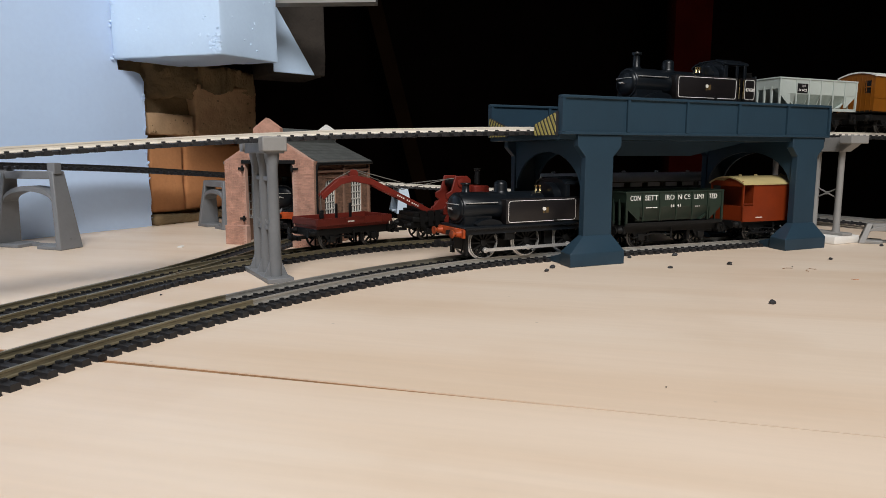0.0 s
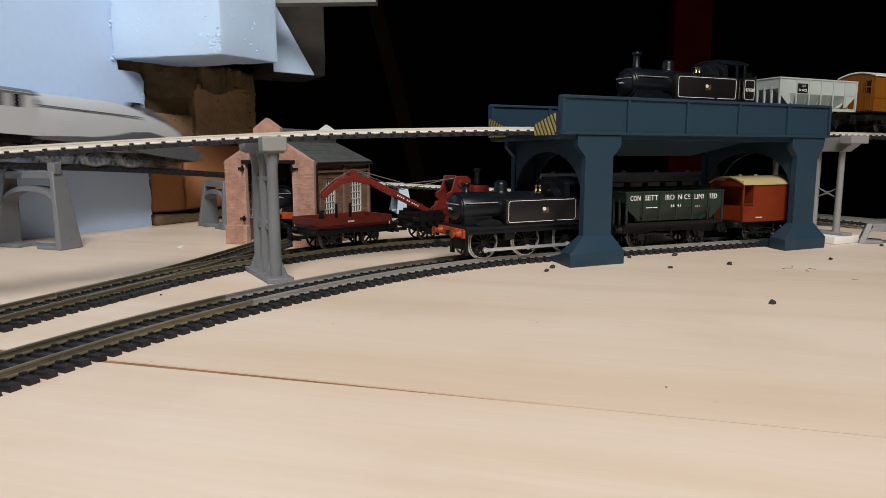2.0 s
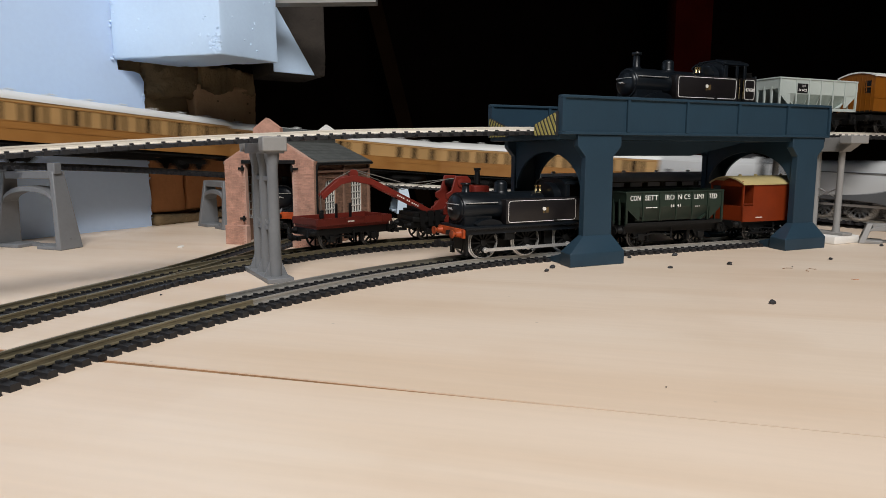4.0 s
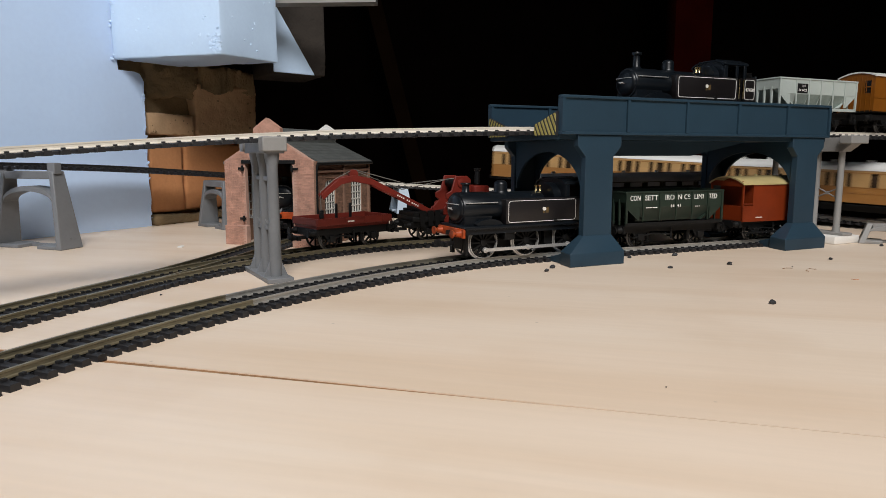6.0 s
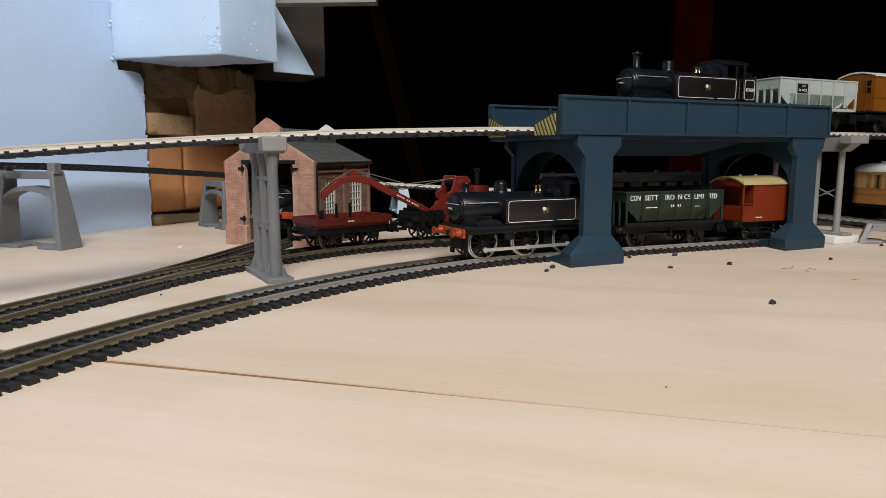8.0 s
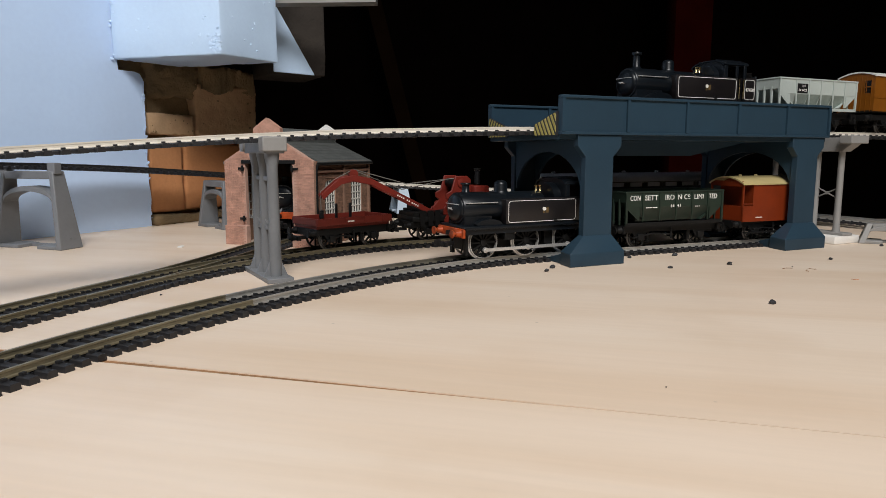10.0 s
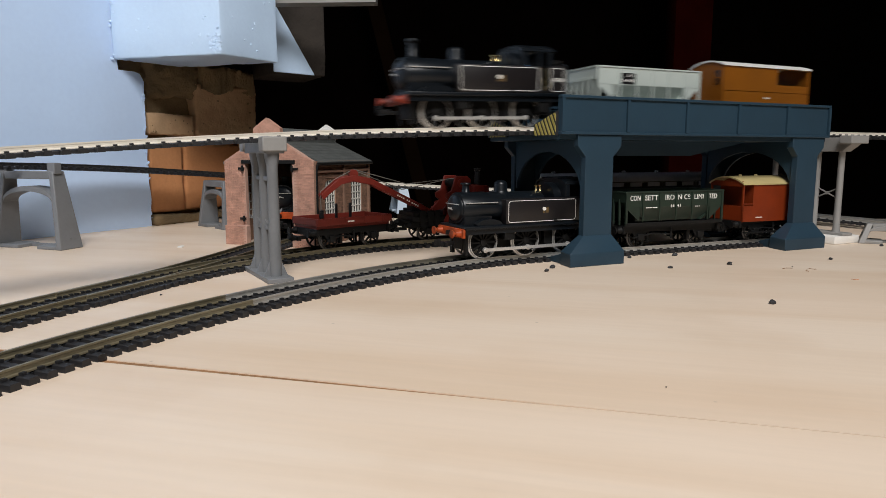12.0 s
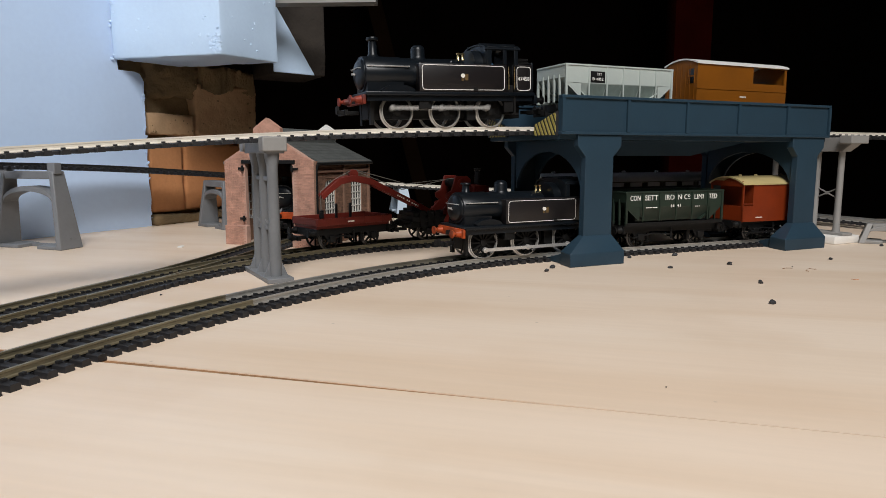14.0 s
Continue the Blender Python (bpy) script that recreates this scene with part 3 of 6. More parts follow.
def bridge():
    """x runs along the bridge from its left end, y across it (near girder at -41)."""
    t = thing("girder_bridge", "blue-grey plastic girder bridge on portal legs", "bridge", m=BRIDGE_M)
    L, W = 214.5, 41.0
    for side in (-1, 1):
        g = Shape()
        y = side * W
        g.box(0, L, y - 0.9, y + 0.9, 74, 94.6)
        girder = part("girder", g, BRIDGE_BLUE, t, bevel=0.25)
        for z0, z1 in ((93.2, 94.8), (73.4, 75.0)):
            part("flange", Shape().box(-0.4, L + 0.4, y - 2.0, y + 2.0, z0, z1), BRIDGE_BLUE, girder, bevel=0.25)
        for x in (0.8, 45, 89, 131, 174, 213.7):
            part("stiffener", Shape().box(x - 0.9, x + 0.9, y - 2.3, y + 2.3, 75, 93.2), BRIDGE_BLUE, girder)
    part("deck", Shape().box(0, L, -40, 40, 70.8, 74.2), BRIDGE_BLUE, t)
    keel = Shape().prism([(22, 70.8), (170, 70.8), (121, 61.5), (62, 61.5)], -14, 18, "y")
    part("underframe", keel, BRIDGE_BLUE, t)
    for x0 in (17.5, 187.5):
        for side in (-1, 1):
            y = side * 39.5
            xc, w = x0 + 9, 9.6
            left = x0 < 100
            outline = [(xc - 9.8, 12), (xc + 9.8, 12), (xc + w, 61), (xc + 15, 67), (xc + 15, 73.3), (xc - 15, 73.3), (xc - 15, 67), (xc - w, 61)]
            leg = part("leg", Shape().prism(outline, y - 2.4, y + 2.4, "y"), BRIDGE_BLUE, t, bevel=0.35)
            # a splayed foot: upright rim below, slopes in to the leg, a low sole behind
            out, shift, wide = (9.5, -4.5, 18.6) if left else (12.0, -8.5, 19.0)
            if side > 0:
                out, shift, wide = 9.5, 0.0, 17.2
            vs = []
            for z, hw, dx, o, bk in ((0, wide, shift, out, 3), (7.6, wide, shift, out, 3), (16.5, 9.9, 0.0, 2.6, 2.6)):
                ya, yb = y + side * o, y - side * bk
                vs += [(xc + dx - hw, ya, z), (xc + dx + hw, ya, z), (xc + dx * 0.6 + hw, yb, z), (xc + dx * 0.6 - hw, yb, z)]
            fs = [(3, 2, 1, 0), (8, 9, 10, 11)]
            for k in (0, 4):
                fs += [(k + i, k + (i + 1) % 4, k + 4 + (i + 1) % 4, k + 4 + i) for i in range(4)]
            part("foot", Shape().add(vs, fs), BRIDGE_BLUE, leg, bevel=0.4)
            sole = [(y - side * 2.9, 0), (y - side * 18, 0), (y - side * 18, 2.2), (y - side * 2.9, 6.4)]
            part("sole", Shape().prism(sole, xc + shift * 0.6 - 17, xc + shift * 0.6 + 15, "x"), BRIDGE_BLUE, leg, bevel=0.3)
        # the arched head between the legs
        pts = [(-39, 70.8), (-39, 40)]
        for i in range(17):
            a = math.pi * (1 - i / 16)
            pts.append((36 * math.cos(a), 40 + 24 * math.sin(a)))
        pts += [(39, 40), (39, 70.8)]
        for dx in (0.0, 15.0):
            part("arch", Shape().prism(pts, x0 + 0.5 + dx, x0 + 2.5 + dx, "x"), BRIDGE_BLUE, t, bevel=0.2)
    # striped plates close the end of the deck on both sides of the track
    def top_at(q):
        return 86.0 - 6.6 * q / 23.0

    for side in (-1, 1):
        plate = [(side * 39.4, 73.0), (side * 16.4, 73.0), (side * 16.4, top_at(23)), (side * 39.4, top_at(0))]
        wing = part("wing_plate", Shape().prism(plate, -1.6, 0, "x"), SLEEPER_BLACK, t, "black and yellow striped end plate")
        for i in range(-4, 8):
            q0 = 1.2 + i * 3.7
            stripe = []
            # a slanting stripe clipped to the plate's outline
            for q, z in ((q0, 73.3), (q0 + 1.9, 73.3), (q0 + 1.9 + 8.4, 86.5), (q0 + 8.4, 86.5)):
                stripe.append((q, z))
            for inside in (lambda p: p[0] - 0.3, lambda p: 22.7 - p[0], lambda p: top_at(p[0]) - 0.3 - p[1]):
                kept = []
                for p0, p1 in zip(stripe, stripe[1:] + stripe[:1]):
                    d0, d1 = inside(p0), inside(p1)
                    if d0 >= 0:
                        kept.append(p0)
                    if d0 * d1 < 0:
                        u = d0 / (d0 - d1)
                        kept.append((p0[0] + (p1[0] - p0[0]) * u, p0[1] + (p1[1] - p0[1]) * u))
                stripe = kept
                if len(stripe) < 3:
                    break
            if len(stripe) >= 3:
                part("stripe", Shape().prism([(side * (39.4 - q), z) for q, z in stripe], -1.85, -1.6, "x"), YELLOW, wing)
    return t


bridge()


# ---- masonry round the painted wall ----
def masonry():
    # overhanging painted block; its plan runs from the wall outwards
    a, c, e = (-268, 559), (-172, 533), (-140, 584)
    block = rough_block("painted_stone_block", [a, c, e, (-236, 612)], 139, 420, BLOCK_PAINT, "stone block", "pale blue painted stone block jutting from the wall", amp=1.0, seed=7, rnd=1.3)
    # crusts and flakes of old paint: the inner edge, the chipped lower corner, stray dents
    rng = random.Random(11)
    front, flank = Vector((96, -26, 0)), Vector((32, 51, 0))
    spots = []
    for i in range(46):
        spots.append((-268 + rng.uniform(-4, 3), 557.4 + rng.uniform(-0.8, 0.8), 137 + i * 4 + rng.uniform(-3, 3), rng.uniform(0.5, 1.7)))
    for i in range(44):
        u, h = 1 - abs(rng.gauss(0, 0.055)), abs(rng.gauss(0, 8))
        p = Vector((-268, 559, 0)) + front * min(u, 0.99) * (1 + 0.0015 * h)
        spots.append((min(p.x, -173.0), p.y - 0.2, 141 + h, rng.uniform(0.4, 1.3)))
    for i in range(12):
        p = Vector((-268, 559, 0)) + front * rng.uniform(0.1, 0.9)
        spots.append((p.x, p.y - 0.1, rng.uniform(145, 190), rng.uniform(0.4, 0.9)))
    for i in range(8):
        p = Vector((-172, 533, 0)) + flank * rng.uniform(0.15, 0.9)
        spots.append((p.x + 0.1, p.y - 0.1, rng.uniform(145, 190), rng.uniform(0.4, 0.9)))
    for i, (x, y, z, r) in enumerate(spots):
        bm = bmesh.new()
        bmesh.ops.create_icosphere(bm, subdivisions=2, radius=r)
        wide, tall = rng.uniform(0.8, 1.5), rng.uniform(0.7, 1.8)
        for v in bm.verts:
            v.co *= 1 + 0.9 * noise.noise(v.co * 1.3 + Vector((i * 2.7, 0, 0)))
            v.co = Vector((v.co.x * wide, v.co.y * 0.3, v.co.z * tall))
        part("paint_crust", Shape().bm(bm), BLOCK_PAINT, block, m=mpose(x, y, z), smooth=30)
    wall = bpy.data.objects["wall_west"]
    for i in range(40):
        u, z = rng.uniform(-4.5, -2.0), rng.uniform(3, 122)
        x, y = wall_point(u, 0.3)
        bm = bmesh.new()
        bmesh.ops.create_icosphere(bm, subdivisions=2, radius=rng.uniform(0.4, 1.1))
        for v in bm.verts:
            v.co *= 1 + 0.9 * noise.noise(v.co * 1.2 + Vector((i * 1.9, 3, 0)))
            v.co = Vector((v.co.x, v.co.y * 0.3, v.co.z * 1.3))
        part("paint_flake", Shape().bm(bm), WALL_PAINT, wall, m=mpose(x, y, z, 0, 0, 59.6), smooth=30)
    # second block behind, near black with a proud pale blue slanting corner
    blk = thing("stone_block", "dark stone block with a pale blue slanting corner", "stone block")
    rough_block("bare_stone", [(-159, 640), (-115, 671), (-146, 723), (-195, 700)], 137.5, 300, DARK_STONE, "", "", amp=0.8, seed=9, parent=blk, div=8, rnd=1.5)
    d = Vector((40, 28, 0)).normalized()
    n = Vector((d.y, -d.x, 0))
    p0 = Vector((-159, 640, 0)) + n * 1.4
    pts = [(0, 138.5), (41, 137.5), (4.5, 197), (0, 197)]
    vs = [tuple(p0 + d * u + Vector((0, 0, z)) + n * k) for k in (0, 2.2) for u, z in pts]
    part("painted_corner", Shape().add(vs, [(0, 1, 2, 3), (7, 6, 5, 4), (0, 4, 5, 1), (1, 5, 6, 2), (2, 6, 7, 3), (3, 7, 4, 0)]), BLOCK_PAINT, blk, "pale blue slanting corner plate", bevel=0.5)
    # brick pier under the block: brick headers with crumbling mortar
    pier = thing("brick_pier", "crumbling orange brick pier with sandy mortar", "brick pier")
    # it carries on the line of the wall, set a little back
    def course(name, s0, s1, z0, z1, out, material, amp, seed, div=22, rnd=4):
        pts = [wall_point(s0, out), wall_point(s1, out), wall_point(s1, out - 70), wall_point(s0, out - 70)]
        rough_block(name, pts, z0, z1, material, "", "", amp=amp, seed=seed, parent=pier, div=div, rnd=rnd)
    course("mortar_bed", 2, 128, 0, 146, -14, MORTAR, 4.0, 2, 24, 3)
    course("mortar_bed", -60, 4, 118, 146, -9, MORTAR, 2.0, 14, 18, 3)
    course("brick", 2, 37, 11, 74, -4, BARE_BRICK, 1.0, 21, 22, 2.5)
    course("brick", 40, 127, 11, 72, -5, BARE_BRICK, 1.2, 22, 26, 2.5)
    course("brick", 2, 50, 79, 98, -2, BUFF_BRICK, 1.3, 24, 22, 3)
    course("brick", 53, 130, 79, 128, -3, BUFF_BRICK, 1.6, 25, 26, 3)
    course("mortar_lump", 4, 62, 112, 145, -5, MORTAR, 5.0, 61, 24, 4)
    course("mortar_lump", 58, 129, 120, 145, 1, MORTAR, 7.0, 66, 28, 5)
    course("mortar_lump", 1, 100, -0.5, 9, 2, MORTAR, 3.0, 33, 18, 3)
    # pits in the crumbling bricks, with bits of grit in them
    grit = random.Random(5)
    for i in range(26):
        u, z = grit.uniform(5, 124), grit.uniform(80, 124)
        if u < 52 and z > 96:
            z = 80 + (z - 96) * 0.5
        x, y = wall_point(u, -2.4)
        bm = bmesh.new()
        bmesh.ops.create_icosphere(bm, subdivisions=1, radius=grit.uniform(0.4, 1.3))
        part("grit", Shape().bm(bm), MORTAR, pier, m=mpose(x, y, z), smooth=30)
    # a pale shelf edge over the dark opening, roof timbers and a red post far back
    sh = Shape().box(-110, 0, 0, 16, 0, 5)
    tagged(part("shelf", sh, LIGHT_GREY, m=mpose(-58, 600, 192.5, 0, -0.6, 0)), "thin pale grey shelf plank beside the block", "shelf")
    tagged(part("red_post", Shape().box(-64, 64, -50, 50, -900, 1600, c=3), RED_PAINT_WOOD, m=mpose(860, 2420, 0)), "red painted timber post with gloom put into its colour", "post")
    tagged(part("roof_brace", Shape().box(-32, 32, -20, 20, -800, 1500, c=3), BRACE_WOOD, m=mpose(-170, 3000, 200, 0, -14, 0)), "slanting roof brace with shadow put into its colour", "timber brace")


masonry()


# ---- piers ----
def tall_pier(s):
    """Three-column pier across the high line."""
    o, d = HIGH.at(s), HIGH.along(s)
    t = thing("track_pier", "grey plastic three-column pier under the high track", "track support", "track piers",
              m=pose(o.x * MM, o.y * MM, 0, 0, 0, math.degrees(math.atan2(d.y, d.x))))
    top = o.z - 4.7
    base = Shape().box(-6.5, 6.5, -20, 26, 0, 2.4)
    part("base", base, GREY_PLASTIC, t, bevel=0.3)
    for y in (-11, 3, 17):
        col = Shape().lathe([(3.1, 2), (2.7, top - 12), (3.6, top - 7), (3.6, top - 5)], 20, Matrix.Translation((0, y, 0)))
        part("column", col, GREY_PLASTIC, t)
        part("foot_rib", Shape().prism([(-6.0, 2), (-2.5, 2), (-2.5, 11)], y - 0.6, y + 0.6, "y"), GREY_PLASTIC, t)
        for z, d in ((top * 0.47, -1), (top * 0.40, 1)):
            part("gusset", Shape().prism([(d * 2.0, z), (d * 4.2, z + 3.0), (d * 4.2, z + 3.8), (d * 2.0, z + 2.0)], y - 0.4, y + 0.4, "y"), GREY_PLASTIC, t)
        part("side_rib", Shape().prism([(6.0, 2), (2.5, 2), (2.5, 11)], y - 0.6, y + 0.6, "y"), GREY_PLASTIC, t)
    for z in (top - 19, top * 0.36):
        part("tie_bar", Shape().box(-1.4, 1.4, -11, 17, z, z + 2.2), GREY_PLASTIC, t, bevel=0.3)
    part("head_beam", Shape().box(-5.0, 5.0, -16, 22, top - 5.5, top - 0.2), GREY_PLASTIC, t, bevel=0.5)
    for y in (-18.4, 19.4):
        part("end_block", Shape().box(-6, 6, y - 3.8, y + 3.8, top - 4.6, top + 2.6), LIGHT_GREY, t, "paler grey clip block", bevel=0.6)
    return t


def rot_yx(s):
    return [(y, x, z) for x, y, z in s.v], s.f


def arch_pier(x, y, deg, top, material, label, spread=24.0, clip=False):
    """An arched pier: two flared plates across the track, joined by a thin arch, a head bar and a sole."""
    t = thing("arched_pier", label, "track support", "track piers", m=mpose(x, y, 0, 0, 0, deg))

    def half(z):
        return spread - spread * 0.24 * z / top

    for side in (-1, 1):
        vs, fs = [], [(3, 2, 1, 0), (4, 5, 6, 7), (0, 1, 5, 4), (1, 2, 6, 5), (2, 3, 7, 6), (3, 0, 4, 7)]
        for z, w, k in ((0, 9.0, 2.2), (top, 4.6, 1.8)):
            yy = side * half(z)
            vs += [(-w, yy - k, z), (w, yy - k, z), (w, yy + k, z), (-w, yy + k, z)]
        leg = part("leg", Shape().add(vs, fs), material, t, bevel=0.6)
        part("foot_pin", Shape().lathe([(0.7, 0), (0.5, 0.5)], 8, Matrix.Translation((0, side * (half(7) + 2.1) - (0.0 if side > 0 else 0.5), 7)), "y"), material, leg)
        part("sole", Shape().box(-8.4, 8.4, min(side * spread * 0.3, side * spread), max(side * spread * 0.3, side * spread), 0, 2.4), material, t, bevel=0.5)
        if clip:
            part("clip", Shape().box(-4.2, 1.5, side * half(top) - 3.2, side * half(top) + 3.2, top - 2, top + 5.5), material, t, bevel=0.5)
    part("sole_web", Shape().box(2, 8, -spread * 0.3, spread * 0.3, 0, 1.8), material, t, bevel=0.3)
    z0, rise = top * 0.60, top * 0.17
    r_out, r_in = half(z0) - 1.2, half(z0) - 2.6
    ring = [(r_out * math.cos(math.pi * (1 - i / 18)), z0 + (rise + 2.0) * math.sin(math.pi * (1 - i / 18))) for i in range(19)]
    ring += [(r_in * math.cos(math.pi * i / 18), z0 + (rise - 1.6) * math.sin(math.pi * i / 18)) for i in range(19)]
    part("arch", Shape().prism(ring, -5.6, 5.6, "x"), material, t, bevel=0.3)
    part("head", Shape().box(-4.6, 4.6, -half(top) + 1.5, half(top) - 1.5, top - 5.2, top), material, t, bevel=0.5)
    return t


def trestle(s):
    """Slim round-columned trestle standing on a white plinth."""
    o, d = HIGH.at(s), HIGH.along(s)
    t = thing("trestle_pier", "light grey trestle with braced round columns", "track support", "track piers",
              m=pose(o.x * MM, o.y * MM, 0, 0, 0, math.degrees(math.atan2(d.y, d.x))))
    top = o.z - 4.7
    part("plinth", Shape().box(-13, 13, -25, 44, 0, 5.6, c=0.8), WHITE_PLASTIC, t, "white plinth")
    part("sill", Shape().box(-5, 5, -25, 44, 5.6, 7.6), LIGHT_GREY, t, bevel=0.4)
    for y in (-19, -1, 17, 35):
        part("column", Shape().lathe([(3.0, 7.2), (2.3, 10), (2.1, top - 11), (2.6, top - 8)], 18, Matrix.Translation((0, y, 0))), LIGHT_GREY, t)
    for y in (-19, -1, 17):
        part("cross_brace", Shape().rod((0, y, 31), (0, y + 18, 39), 0.5).rod((0, y, 39), (0, y + 18, 31), 0.5).lathe([(1.2, -0.5), (1.2, 0.5)], 12, Matrix.Translation((0, y + 9, 35)), "x"), LIGHT_GREY, t)
    part("head", Shape().prism([(-31, top - 4), (-22, top - 10), (38, top - 10), (46, top - 4), (46, top - 0.2), (-31, top - 0.2)], -5, 5, "x"), LIGHT_GREY, t, bevel=0.4)
    for y in (-28, 43):
        part("end_block", Shape().box(-9, 9, y - 4.5, y + 4.5, top - 4.5, top + 1.0), LIGHT_GREY, t, bevel=0.5)
    return t


def heading(line, s):
    d = line.along(s)
    return math.degrees(math.atan2(d.y, d.x))


tall_pier(HIGH.s[HIGH.near_x(-93)])
PIER_GREY = "grey plastic arched pier under the inclined track"
arch_pier(-275, 449, 72, 51.5, GREY_PLASTIC, PIER_GREY, 27.5, True)
o = BACK.at(loop_at(-196))
arch_pier(-192, 572, 45, o.z - 5.0, GREY_PLASTIC, PIER_GREY, 22)
sp = loop_at(-46)
o = BACK.at(sp)
arch_pier(o.x, o.y, heading(BACK, sp), o.z - 5.0, BLUE_WHITE, "pale blue plastic arched pier under the inclined track", 22)
arch_pier(316, 466, 60, 14, LIGHT_GREY, "short light grey arched pier on the board", 18)
trestle(HIGH.s[HIGH.near_x(267)])


# ---- engine shed ----
def brick_rows(w, h, brick_l=3.0, brick_h=1.05, gap=0.16):
    """Upright face of small bricks in the x-z plane, as (x, z, length) rows."""
    out, z, r = [], 0.0, 0
    while z < h:
        x = -brick_l / 2 * (r % 2)
        while x < w:
            a, b = max(0, x), min(w, x + brick_l - gap)
            if b - a > 0.4:
                out.append((a, b, z, min(h, z + brick_h - gap)))
            x += brick_l
        z += brick_h
        r += 1
    return out


def engine_shed():
    """x runs along the shed away from its doors, y across it (right-hand wall at negative y)."""
    t = thing("engine_shed", "small brick engine shed with slate roof and open doorway", "engine shed", m=mpose(-118.5, 455, 0, 0, 0, 71))
    W, L, E, R = 35.0, 84.0, 58.0, 74.0
    # front wall with an opening
    def front_piece(y0, y1, z0, z1):
        return Shape().box(0, 3, y0, y1, z0, z1)
    wall = part("front_wall", Shape().prism([(-W, 56.5), (W, 56.5), (W, E), (8, R - 1), (-8, R - 1), (-W, E)], 0, 3, "x"), SHED_MORTAR, t, "pink brick front wall")
    for y0, y1 in ((-W, -18.5), (18.5, W)):
        part("front_pillar", front_piece(y0, y1, 0, 56.5), SHED_MORTAR, t)
        part("plinth", Shape().box(-2, 3, y0 - 0.6, y1 + 0.3, 0, 13.5), SHED_MORTAR, t, bevel=0.4)
    # brick courses stand proud of the front
    courses = Shape()
    def slope_w(z):
        return W if z < E else max(8, W - (z - E) * (W - 8) / (R - 1 - E))
    for a, b, z0, z1 in brick_rows(2 * W, R - 2):
        y0, y1 = a - W, b - W
        zc = (z0 + z1) / 2
        if abs(y0) > slope_w(zc) or abs(y1) > slope_w(zc):
            continue
        if zc < 57.5 and max(y0, -18.7) < min(y1, 18.7):
            continue
        x = -2.25 if zc < 13.5 else -0.22
        courses.box(x, x + 0.4, y0, y1, z0, z1)
    tagged(part("brickwork", courses, SHED_BRICK, wall, smooth=0), "rows of small pink bricks", kind="stuff")
    part("lintel", Shape().box(-1, 3.2, -21, 21, 56.2, 58.6), CHASSIS_BLACK, t, "dark iron lintel", bevel=0.2)
    part("vent_gable", Shape().prism([(-10, R - 4), (10, R - 4), (10.5, 79.8), (0, 86.6), (-10.5, 79.8)], -0.6, 3, "x"), SHED_BRICK, t)
    part("rear_gable", Shape().prism([(-6.5, R - 4), (6.5, R - 4), (7, 81), (0, 85.4), (-7, 81)], L - 3, L, "x"), WHITE_PLASTIC, t, "pale grey rear vent gable")
    part("vent_roof", Shape().prism([(-9, 76.2), (0, 80.6), (9, 76.2), (9, 75.2), (0, 79.6), (-9, 75.2)], 3, L - 3, "x"), SLATE, t)
    part("vent_side", Shape().box(3, L - 3, -8, -7, R - 4, 75.7), SLATE, t)
    for y in (-27, 27):
        for z in (17.5, 52):
            part("door_hinge", Shape().box(-1.2, 0, y * 0.78 - 2.2, y * 0.78 + 2.2, z, z + 1.6).rod((-2, y * 0.72, z - 1), (-2, y * 0.72, z + 3), 0.8), CHASSIS_BLACK, t, "black iron hinge")
    # side walls, their shade put into the brick colour
    part("far_wall", Shape().box(3, L, W - 2.5, W, 0, E), SHED_SHADE_BROWN, t)
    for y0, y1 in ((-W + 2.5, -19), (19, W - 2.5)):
        part("rear_pillar", Shape().box(L - 3, L, y0, y1, 0, E), SHED_SHADE_BROWN, t)
    part("rear_lintel", Shape().box(L - 3, L, -19, 19, 56, E), SHED_SHADE_BROWN, t)
    side = Shape()
    wins = ((14.5, 30), (54, 72))
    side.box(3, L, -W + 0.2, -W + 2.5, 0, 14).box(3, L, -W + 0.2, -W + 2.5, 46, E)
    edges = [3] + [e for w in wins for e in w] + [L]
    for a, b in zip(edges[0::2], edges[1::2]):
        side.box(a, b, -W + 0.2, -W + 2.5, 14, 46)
    part("side_wall", side, SHED_SHADE_BROWN, t, "brick side wall in a shaded brown")
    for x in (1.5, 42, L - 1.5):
        part("pilaster", Shape().box(x - 1.6, x + 1.6, -W - 1.2, -W + 0.2, 0, E - 3), SHED_SHADE_BROWN, t, bevel=0.2)
    part("cornice", Shape().box(0, L, -W - 1.3, -W + 0.2, E - 8, E - 6.4), SHED_SHADE_BROWN, t, bevel=0.2)
    part("cornice", Shape().box(0, L, -W - 1.6, -W + 0.2, E - 3, E), SHED_SHADE_BROWN, t, bevel=0.2)
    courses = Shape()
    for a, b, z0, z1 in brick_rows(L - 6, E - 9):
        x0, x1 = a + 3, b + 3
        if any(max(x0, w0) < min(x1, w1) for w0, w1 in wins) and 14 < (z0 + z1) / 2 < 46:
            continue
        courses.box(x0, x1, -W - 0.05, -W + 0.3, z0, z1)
    tagged(part("side_brickwork", courses, SHED_SHADE_BROWN, t, smooth=0), "rows of small bricks in a shaded brown", kind="stuff")
    for w0, w1 in wins:
        win = part("window", Shape().box(w0, w1, -W + 1.6, -W + 2.2, 14, 46), BLACK_GLASS, t, "tall arched window with cream bars")
        bars = Shape()
        for i in range(5):
            x = w0 + 0.5 + (w1 - w0 - 1) * i / 4
            bars.box(x - 0.45, x + 0.45, -W + 1.0, -W + 1.6, 14, 45)
        for j in range(7):
            z = 14.5 + 30 * j / 6
